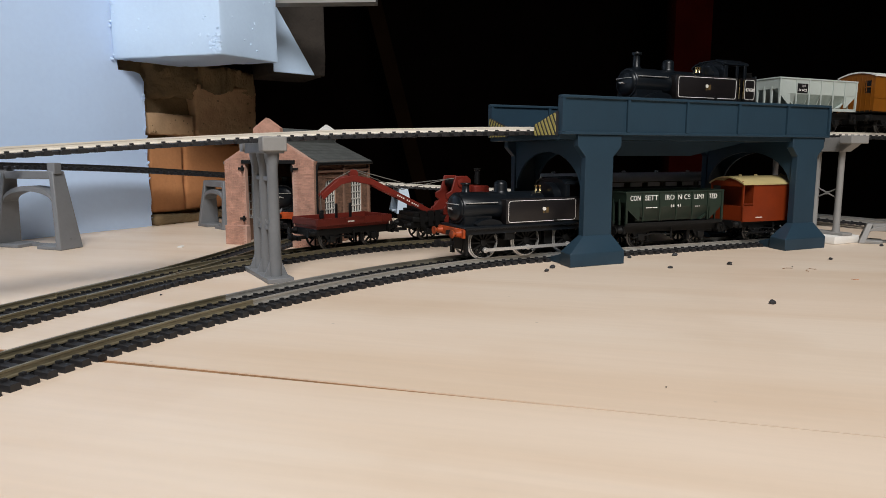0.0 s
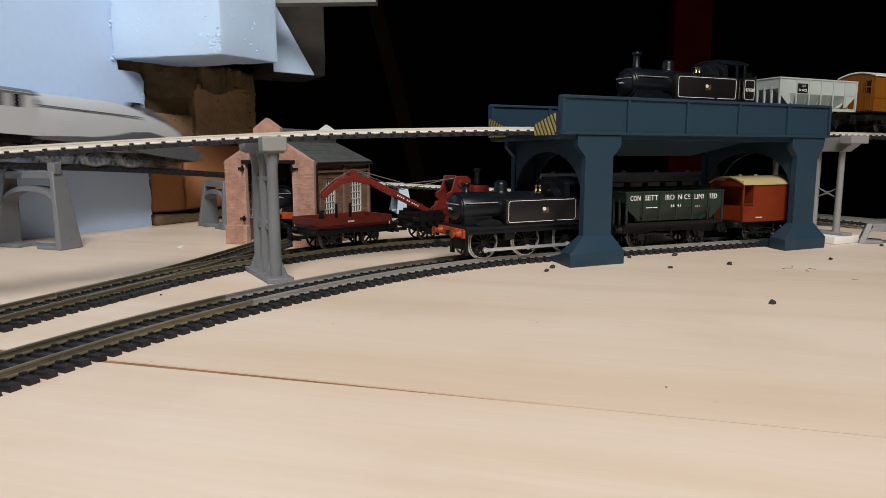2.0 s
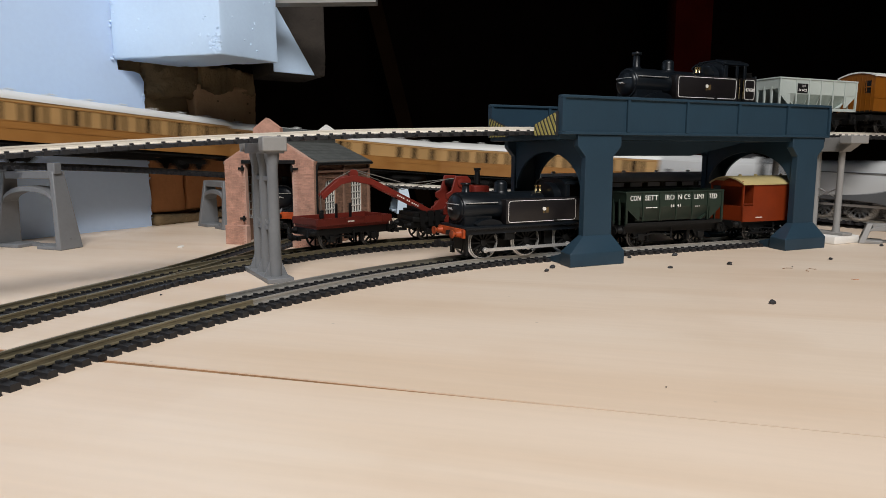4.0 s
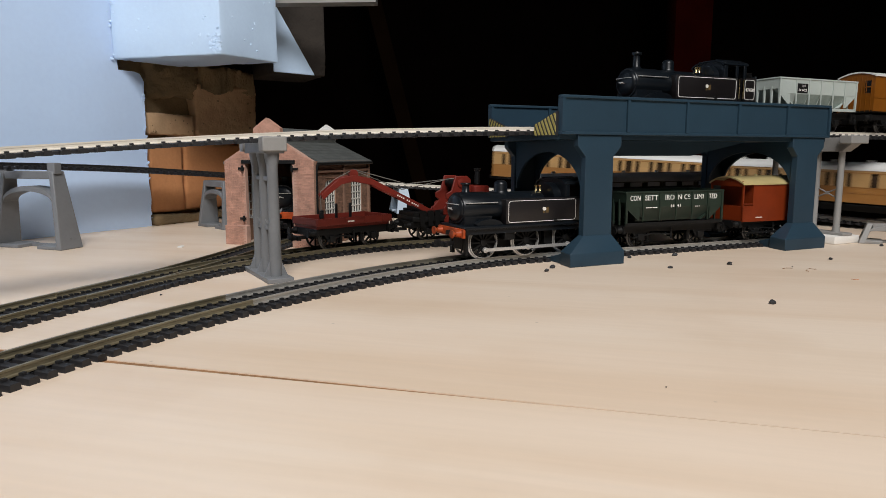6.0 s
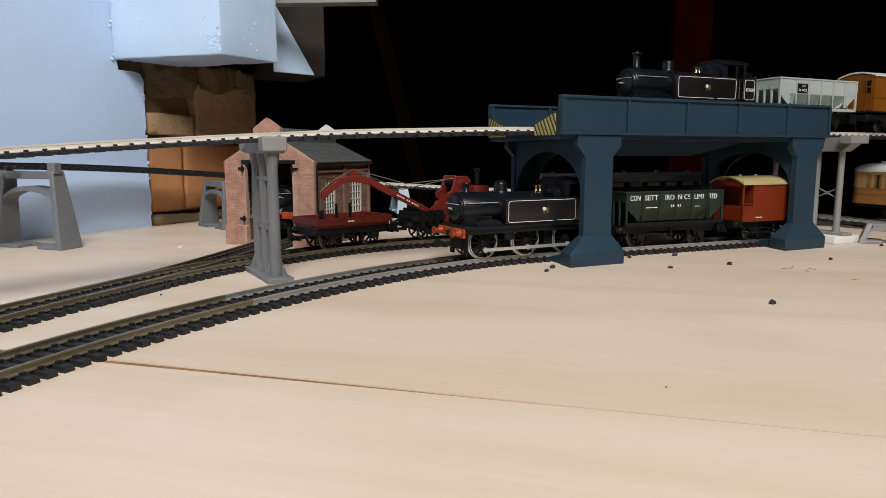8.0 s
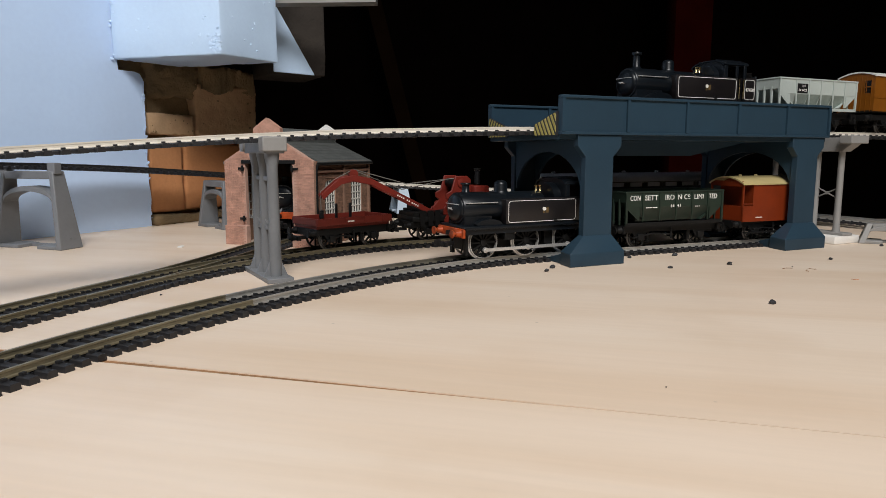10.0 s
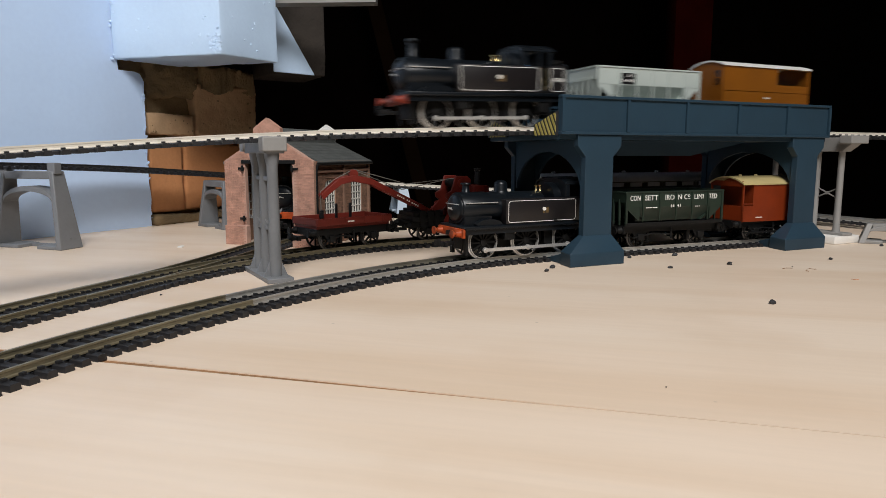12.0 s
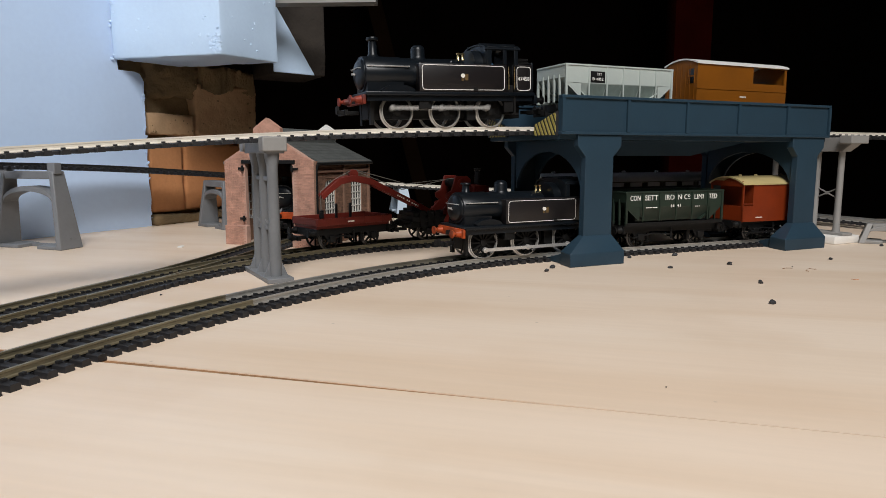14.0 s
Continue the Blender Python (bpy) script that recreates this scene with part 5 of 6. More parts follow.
def hopper_wagon(name, label, body, length, top, width, ribs, group="", inner=None, waist=None, base=16.0, under=None):
    """Steel hopper: upright upper sides, sloped ends and raking lower sheets between ribs."""
    t = thing(name, label, "hopper wagon", group)
    h, w = length / 2, width / 2
    waist = waist or base + 9
    wagon_chassis(t, h - 2, length * 0.62, material=under)
    for s in (-1, 1):
        a, b = min(s * w, s * (w - 1.0)), max(s * w, s * (w - 1.0))
        side = part("side_sheet", Shape().box(-h, h, a, b, waist, top), body, t)
        lo = [(s * w, waist), (s * (w - 1), waist), (s * (w - 5), base), (s * (w - 4), base)]
        part("lower_sheet", Shape().prism(lo, -h * 0.72, h * 0.72, "x"), body, t)
        # slanting side cheeks down to the hopper mouth
        for d in (-1, 1):
            part("cheek", Shape().prism([(d * h * 0.72, base), (d * h, waist), (d * h * 0.72, waist)], min(s * (w - 0.2), s * (w - 1.0)), max(s * (w - 0.2), s * (w - 1.0)), "y"), body, side)
    for d in (-1, 1):
        part("end_sheet", Shape().box(min(d * h, d * (h - 1)), max(d * h, d * (h - 1)), -w + 1, w - 1, waist + 3, top), body, t)
        part("slope_sheet", Shape().prism([(d * h, waist + 3), (d * (h - 1), waist + 3), (d * h * 0.55, base), (d * (h * 0.55 + 1), base)], -w + 1, w - 1, "y"), body, t)
    part("rim", Shape().box(-h - 0.4, h + 0.4, -w - 0.5, -w + 0.9, top - 0.8, top + 0.2).box(-h - 0.4, h + 0.4, w - 0.9, w + 0.5, top - 0.8, top + 0.2).box(-h - 0.4, -h + 0.8, -w + 0.9, w - 0.9, top - 0.8, top + 0.2).box(h - 0.8, h + 0.4, -w + 0.9, w - 0.9, top - 0.8, top + 0.2), body, t, bevel=0.15)
    for s in (-1, 1):
        for x in ribs:
            rib = Shape().box(x - 0.4, x + 0.4, min(s * w, s * (w + 0.6)), max(s * w, s * (w + 0.6)), base, top - 0.8)
            part("rib", rib, body, t)
        for x in (-h + 0.7, h - 0.7):
            part("corner_post", Shape().box(x - 0.7, x + 0.7, min(s * (w - 0.6), s * (w + 0.5)), max(s * (w - 0.6), s * (w + 0.5)), base - 2, top - 0.6), body, t)
        part("side_rail", Shape().box(-h, h, min(s * (w - 1), s * (w + 0.5)), max(s * (w - 1), s * (w + 0.5)), base - 2.6, base - 0.6), body if under is None else under, t, bevel=0.2)
    for d in (-1, 1):
        for y in (-9, -3, 3, 9):
            part("end_post", Shape().prism([(d * h, base - 2), (d * (h - 1.0), base - 2), (d * (h - 1.0), waist + 5), (d * (h + 0.5), waist + 5)], y - 0.6, y + 0.6, "y"), body, t)
    return t


def coal_load(t, length, width, z, seed):
    """Loose coal heaped in the hopper."""
    rng = random.Random(seed)
    s = Shape()
    for i in range(260):
        x, y = rng.uniform(-length / 2, length / 2), rng.uniform(-width / 2, width / 2)
        k = rng.uniform(0.8, 1.7)
        m = Matrix.Translation((x, y, z + rng.uniform(-1, 0.6))) @ Euler((rng.uniform(0, 3), rng.uniform(0, 3), rng.uniform(0, 3))).to_matrix().to_4x4()
        s.prism([(-k, -k * 0.7), (k * 0.6, -k), (k, k * 0.5), (-k * 0.4, k)], -k * 0.7, k * 0.6, "y", m)
    s.box(-length / 2, length / 2, -width / 2, width / 2, z - 3, z - 0.8)
    tagged(part("coal_load", s, COAL, t, "black coal load", smooth=0), kind="stuff")


def letters(t, items, y, material, height):
    """Words on the left-hand side of a vehicle: (text, centre x, z, width, height)."""
    for text, x, z, wd, ht in items:
        words("lettering", text, ht, material, t, pose(x * MM, y * MM, z * MM, 90, 0, 180), 0.1, "white lettering", width=wd)


def bars(t, items, y, material, name="lettering_bar"):
    for x0, x1, z0, z1 in items:
        part(name, Shape().box(x0, x1, y, y + 0.15, z0, z1), material, t)


def arched(w, z0, rise, thick, n=16):
    """Outline of a thin arched roof, w half-width."""
    up = [(-w + 2 * w * i / n, z0 + rise * (1 - (2 * i / n - 1) ** 2)) for i in range(n + 1)]
    dn = [(w - 2 * w * i / n, z0 - thick + rise * (1 - (2 * i / n - 1) ** 2)) for i in range(n + 1)]
    return up + dn


def brake_van(name, label, body, roof, length, z0, z1, cabin, strip=True, w=14.6, rise=3.2, veranda=1, end_window=False, side_window=None):
    """Goods brake van with an open veranda; cabin is the (x0, x1) of the closed part."""
    t = thing(name, label, "brake van")
    h = length / 2
    wagon_chassis(t, h - 1, length * 0.5)
    a, b = cabin
    for sg in (-1, 1):
        y0, y1 = min(sg * w, sg * (w - 1)), max(sg * w, sg * (w - 1))
        s = Shape()
        if side_window:
            c, d, e, f = side_window
            # one sheet with a window cut through it
            ring = [(a, z0), (b, z0), (b, z1), (a, z1), (c, e), (d, e), (d, f), (c, f)]
            vs = [(x, y, z) for y in (y0, y1) for x, z in ring]
            fs = []
            for k in range(4):
                m = (k + 1) % 4
                fs += [(k, m, 4 + m, 4 + k), (8 + m, 8 + k, 12 + k, 12 + m), (k, 8 + k, 8 + m, m), (4 + m, 12 + m, 12 + k, 4 + k)]
            s.add(vs, fs)
        else:
            s.box(a, b, y0, y1, z0, z1)
        part("cabin_side", s, body, t)
    w1 = w - 1.05
    gable = [(-w1, z0), (w1, z0), (w1, z1), *[(w1 - 2 * w1 * i / 12, z1 + (rise - 0.5) * (1 - (2 * i / 12 - 1) ** 2)) for i in range(1, 12)], (-w1, z1)]
    part("cabin_end", Shape().prism(gable, a + 0.02, a + 1, "x"), body, t)
    front = part("cabin_end", Shape().prism(gable, b - 1, b - 0.02, "x"), body, t)
    if end_window:
        for sg in (-1, 1):
            y = sg * 9.4
            part("end_window", Shape().box(b - 0.02, b + 0.06, y - 2.6, y + 2.6, z1 - 13, z1 - 3.6), BLACK_GLASS, front, "dark end window")
            part("window_bar", Shape().box(b, b + 0.4, y - 2.9, y + 2.9, z1 - 8.8, z1 - 8.0).box(b, b + 0.4, y - 3.1, y - 2.5, z1 - 13.2, z1 - 3.4).box(b, b + 0.4, y + 2.5, y + 3.1, z1 - 13.2, z1 - 3.4), body, front)
        for k in range(7):
            y = -12 + 4 * k
            part("plank_strip", Shape().box(b, b + 0.2, y - 0.25, y + 0.25, z0, z1 - 0.5), body, front)
    part("floor", Shape().box(-h, h, -w + 1.1, w - 1.1, z0 - 0.8, z0 + 0.8), CHASSIS_BLACK, t)
    rf = part("roof", Shape().prism(arched(w + 0.9, z1 + 0.1, rise, 1.0), -h - 0.8, h + 0.8, "x"), roof, t)
    for x in (-h * 0.5, h * 0.25, h * 0.7) if strip is False else ():
        part("roof_vent", Shape().lathe([(1.3, z1 + rise - 0.6), (1.1, z1 + rise + 0.9), (0.4, z1 + rise + 1.3)], 12, Matrix.Translation((x, 2, 0))), roof, rf)
    for x0, x1 in ((-h, a), (b, h)):
        if x1 - x0 < 2:
            continue
        d = -1 if x1 <= a else 1
        x = d * h
        for sg in (-1, 1):
            y0, y1 = min(sg * w, sg * (w - 0.9)), max(sg * w, sg * (w - 0.9))
            part("veranda_side", Shape().box(x0, x1, y0, y1, z0, z0 + 10.5), body, t)
            part("corner_post", Shape().box(min(x, x - d * 1.2), max(x, x - d * 1.2), min(sg * w, sg * (w - 1.2)), max(sg * w, sg * (w - 1.2)), z0, z1), body, t)
            part("veranda_handrail", Shape().rod((x0 + 0.5, sg * (w + 0.5), z0 + 12), (x1 - 0.5, sg * (w + 0.5), z0 + 12), 0.35), body, t)
        part("veranda_end", Shape().box(min(x, x - d), max(x, x - d), -w + 1, w - 1, z0, z0 + 10.5), body, t)
        part("end_beam", Shape().box(min(x, x - d), max(x, x - d), -w + 1, w - 1, z1 - 2, z1 + 1.5), body, t)
    for sg in (-1, 1):
        part("footboard", Shape().box(-h + 4, h - 4, min(sg * 12, sg * 15), max(sg * 12, sg * 15), 5.2, 6.0), CHASSIS_BLACK, t)
        if not strip:
            continue
        part("waist_strip", Shape().box(a, b, min(sg * w, sg * (w + 0.35)), max(sg * w, sg * (w + 0.35)), z0 + 10, z0 + 10.8), body, t)
    return t


def flat_wagon():
    t = thing("flat_wagon", "low-sided oxide red flat wagon with black underframe", "flat wagon")
    wagon_chassis(t, 26, 31, top=13)
    part("floor", Shape().box(-27, 27, -13, 13, 13.1, 15.4), WAGON_RED, t)
    for sg in (-1, 1):
        side = part("side_plank", Shape().box(-28, 27.5, min(sg * 13.8, sg * 15), max(sg * 13.8, sg * 15), 15.0, 19.4), WAGON_RED, t, bevel=0.25)
        for x in (-21, -7, 7, 21):
            part("strap", Shape().box(x - 0.6, x + 0.6, min(sg * 15, sg * 15.5), max(sg * 15, sg * 15.3), 15.2, 19.2), WAGON_RED, side)
    for d in (-1, 1):
        part("end_plank", Shape().box(min(d * 27.8, d * 26.6), max(d * 27.8, d * 26.6), -13.8, 13.8, 15.0, 19.4), WAGON_RED, t, bevel=0.25)
    for x in (4.8, -5.8):
        part("jib_rest", Shape().box(x - 0.6, x + 0.6, -0.8, 0.8, 15.4, 27).box(x - 1.4, x + 1.4, -2, 2, 15.4, 16.4), CHASSIS_BLACK, t)
    bars(t, [(1.4 + 1.0 * i, 2.1 + 1.0 * i, 16.4, 17.3) for i in range(5)], 15.0, WHITE_LINE)
    return t


def crane_truck():
    """Rail crane: its jib reaches forward over the flat wagon."""
    t = thing("breakdown_crane", "red model breakdown crane on a black truck", "rail crane")
    wagon_chassis(t, 30, 36, top=13)
    part("truck_deck", Shape().box(-31, 31, -14, 14, 13, 16.5, c=0.4).box(14, 30, -13, 13, 16.5, 19), CHASSIS_BLACK, t)
    part("turntable", Shape().lathe([(12, 16.5), (12, 18.5), (10, 19)], 28, Matrix.Translation((-6, 0, 0))), CHASSIS_BLACK, t)
    for sg in (-1, 1):
        cheek = [(6, 16.6), (-17, 16.6), (-18, 24), (-15, 28), (-15, 40.5), (-12, 43), (-3, 43), (0, 33), (4, 31), (4, 28), (1, 26), (6, 21)]
        c = part("crab_side", Shape().prism(cheek, min(sg * 8, sg * 9.6), max(sg * 8, sg * 9.6), "y"), CRANE_RED, t, bevel=0.4)
        for x, z, r in ((-7.5, 38, 3.0), (-9, 29, 4.2), (1, 22.5, 3.0), (-13, 21, 2.4)):
            part("gear_wheel", Shape().lathe([(r, 0), (r, 0.9), (r * 0.4, 1.3)], 22, Matrix.Translation((x, sg * 9.6 - (0 if sg > 0 else 1.3), z)), "y"), CRANE_RED, c)
        rivet = Shape()
        for i in range(6):
            rivet.lathe([(0.5, 0), (0.35, 0.4)], 8, Matrix.Translation((-15 + i * 3.6, sg * 9.6 - (0 if sg > 0 else 0.4), 20.6)), "y")
        part("rivets", rivet, CRANE_RED, c)
    for sg in (-1, 1):
        part("side_frame", Shape().prism([(7, 8), (-15, 8), (-17, 13), (-14, 21), (4, 21), (8, 14)], min(sg * 14.1, sg * 15), max(sg * 14.1, sg * 15), "y"), CRANE_RED, t, bevel=0.3)
        for x in (-24, -19, 13, 18, 24):
            part("stake_bracket", Shape().prism([(x - 1.5, 10), (x + 1.5, 10), (x + 2.2, 20.5), (x - 2.2, 20.5)], min(sg * 14.0, sg * 14.8), max(sg * 14.0, sg * 14.8), "y"), CHASSIS_BLACK, t)
    part("tool_box", Shape().box(16, 25, -11, -2, 19, 24, c=0.4), CHASSIS_BLACK, t)
    part("winch_drum", Shape().rod((-6, -8, 38), (-6, 8, 38), 3.0, 18).rod((-12, -8, 30), (-12, 8, 30), 3.4, 18), CHASSIS_BLACK, t)
    part("boiler_house", Shape().box(-30, -18, -9, 9, 20, 36, c=1.0), CRANE_RED, t)
    part("counterweight", Shape().box(-34, -28, -10, 10, 19, 28, c=1.0), CRANE_RED, t)
    part("chimney", Shape().lathe([(2.2, 37), (1.8, 46), (2.5, 46.5), (2.5, 48)], 16, Matrix.Translation((-25, 0, 0))), CHASSIS_BLACK, t)
    # swan-neck jib of two cheeks with lattice pieces between them
    mid = [(2, 12.5), (30, 27.0), (56, 40.0), (68, 42.4), (77, 40.6), (85, 34.4), (89, 30.5)]
    for sg in (-1, 1):
        up = [(x + (0.6 if i > 3 else 0), z + (2.1 if i < 5 else 1.7)) for i, (x, z) in enumerate(mid)]
        dn = [(x - (0.8 if i > 3 else 0), z - (2.1 if i < 5 else 1.8)) for i, (x, z) in enumerate(mid)]
        part("jib_cheek", Shape().prism(up + dn[::-1], min(sg * 3.4, sg * 4.4), max(sg * 3.4, sg * 4.4), "y"), CRANE_RED, t, bevel=0.25)
    for x, z in ((18, 20.6), (36, 30), (54, 39), (72, 41.4)):
        part("jib_spacer", Shape().rod((x, -3.4, z), (x, 3.4, z), 0.9), CRANE_RED, t)
    for x, z, r in ((67, 45.0, 3.0), (87, 32.6, 2.6)):
        part("pulley", Shape().lathe([(r, -1.4), (r * 0.75, 0), (r, 1.4)], 18, Matrix.Translation((x, 0, z)), "y"), CRANE_RED, t)
    part("cable", Shape().tube([(-6, 1, 41), (30, 1, 38), (67, 1, 48)], 0.3, 6).tube([(-6, -2, 41), (32, -2, 34), (66, -2, 47.4)], 0.3, 6).tube([(69, 0, 47), (80, 0, 41.5), (89, 0, 34), (89, 0, 22)], 0.28, 6), CABLE_GREY, t, "thin grey hoisting cable")
    hook = Shape().box(87.8, 90.2, -1.6, 1.6, 17, 22)
    hook.tube([(89, 0, 17), (90.6, 0, 15.4), (89.6, 0, 13.6), (87.6, 0, 14.2)], 0.6)
    part("hook", hook, CHASSIS_BLACK, t, "black lifting hook")
    k = Shape()
    for i, x in enumerate((22.6, 24.0, 25.4, 26.8, 29.0, 30.4, 33.0, 34.4, 35.8, 37.2)):
        z = 12.5 + (x - 2) * 0.512
        k.box(x, x + 0.8, 4.4, 4.5, z - 0.5 + 0.1 * (i % 3), z + 0.55)
    part("lettering_bars", k, WHITE_LINE, t, "white lettering bars", smooth=0)
    return t


def bogie(t, x, label=""):
    s = Shape()
    for sg in (-1, 1):
        s.box(x - 18, x + 18, min(sg * 9.5, sg * 11.5), max(sg * 9.5, sg * 11.5), 5.5, 9.5)
        for d in (-11, 11):
            s.box(x + d - 2.5, x + d + 2.5, min(sg * 10, sg * 12.6), max(sg * 10, sg * 12.6), 4, 9)
    s.box(x - 4, x + 4, -10, 10, 6, 12)
    b = part("bogie", s, CHASSIS_BLACK, t)
    for d in (-11, 11):
        for sg in (-1, 1):
            part("wheel", Shape().lathe([(6.2, -0.8), (6.2, 0), (5.6, 0.2), (5.6, 1.5), (2, 1.6)], 24, Matrix.Translation((x + d, sg * 8, 6.0)) @ Matrix.Rotation(0 if sg > 0 else math.pi, 4, "Z"), "y"), CHASSIS_BLACK, b)


def coach(name, label, length, lower, upper, roof, z0, zw, z1, windows, group="", w=16.6, rise=7.0, vents=8, ends=True):
    """A panelled coach: real window openings, glazing behind them, an arched roof with vents."""
    t = thing(name, label, "coach", group)
    h = length / 2
    part("underframe", Shape().box(-h, h, -13, 13, z0 - 3, z0).box(-h * 0.35, h * 0.35, -11, 11, z0 - 7.5, z0 - 3).box(-h * 0.45, h * 0.45, 12, 13, z0 - 5, z0 - 3).box(-h * 0.45, h * 0.45, -13, -12, z0 - 5, z0 - 3), CHASSIS_BLACK, t)
    for sg in (-1, 1):
        y0, y1 = min(sg * w, sg * (w - 0.9)), max(sg * w, sg * (w - 0.9))
        low = part("lower_side", Shape().box(-h, h, y0, y1, z0, zw), lower, t)
        up = Shape().box(-h, h, y0, y1, z1 - 2.4, z1)
        xs = [-h] + [e for wd in windows for e in wd] + [h]
        for a, b in zip(xs[0::2], xs[1::2]):
            up.box(a, b, y0, y1, zw, z1 - 2.4)
        side = part("upper_side", up, upper, t)
        part("glazing", Shape().box(-h + 1, h - 1, min(sg * (w - 1.5), sg * (w - 1.2)), max(sg * (w - 1.5), sg * (w - 1.2)), zw - 1, z1 - 1), COACH_GLASS, side, "dark coach glazing")
        bead = Shape()
        for z in (zw - 0.4, zw - 5.2, z1 - 2.2):
            bead.box(-h, h, min(sg * w, sg * (w + 0.25)), max(sg * w, sg * (w + 0.25)), z, z + 0.5)
        x = -h + 6
        while x < h - 4:
            bead.box(x, x + 0.5, min(sg * w, sg * (w + 0.22)), max(sg * w, sg * (w + 0.22)), z0, zw)
            x += 13
        part("beading", bead, lower, low, smooth=0)
        part("footboard", Shape().box(-h + 6, h - 6, min(sg * 13, sg * 16), max(sg * 13, sg * 16), z0 - 2.4, z0 - 1.6), CHASSIS_BLACK, t)
    for d in (-1, 1):
        end = [(-w + 0.9, z0), (w - 0.9, z0), (w - 0.9, z1), *[((w - 0.9) * (1 - 2 * i / 12), z1 + (rise - 0.6) * (1 - (2 * i / 12 - 1) ** 2) ** 0.8) for i in range(1, 12)], (-w + 0.9, z1)]
        part("end_panel", Shape().prism(end, min(d * h, d * (h - 1)), max(d * h, d * (h - 1)), "x"), lower, t)
        if ends:
            part("gangway", Shape().box(min(d * h, d * (h + 2.4)), max(d * h, d * (h + 2.4)), -5.5, 5.5, z0, z1 + 1), CHASSIS_BLACK, t, "black corridor bellows")
        buffers(t, d * h, d, 13, None, 11, 3)
    n = 18
    up = [(-(w + 0.5) * math.cos(math.pi * i / n), z1 + rise * math.sin(math.pi * i / n) ** 0.8) for i in range(n + 1)]
    up[0], up[-1] = (-(w + 0.5), z1), (w + 0.5, z1)
    rf = part("roof", Shape().prism(up, -h - 0.4, h + 0.4, "x"), roof, t)
    for i in range(vents):
        x = -h + length * (i + 0.5) / vents
        for y in (-4, 4) if vents > 5 else (3,):
            part("roof_vent", Shape().lathe([(1.5, z1 + rise - 1.4), (1.2, z1 + rise + 0.6), (1.9, z1 + rise + 0.9), (1.0, z1 + rise + 1.6)], 10, Matrix.Translation((x, y, 0))), roof, rf)
    for x in (-h * 0.66, h * 0.66):
        bogie(t, x)
    return t


def loft(sections, n=20, power=2.6):
    """A streamlined skin through sections (x, half width, bottom, top): flat below, rounded above."""
    vs, fs = [], []
    for x, w, z0, z1 in sections:
        for i in range(n + 1):
            a = math.pi * i / n
            c, s = math.cos(a), math.sin(a)
            yy = w * math.copysign(abs(c) ** (2 / power), c)
            vs.append((x, yy, z0 + (z1 - z0) * abs(s) ** (2 / power)))
    k = n + 1
    for j in range(len(sections) - 1):
        for i in range(n):
            a = j * k + i
            fs.append((a, a + 1, a + 1 + k, a + k))
        fs.append((j * k, j * k + k, j * k + k + n, j * k + n))
    fs.append(tuple(range(n, -1, -1)))
    fs.append(tuple((len(sections) - 1) * k + i for i in range(k)))
    return Shape().add(vs, fs)


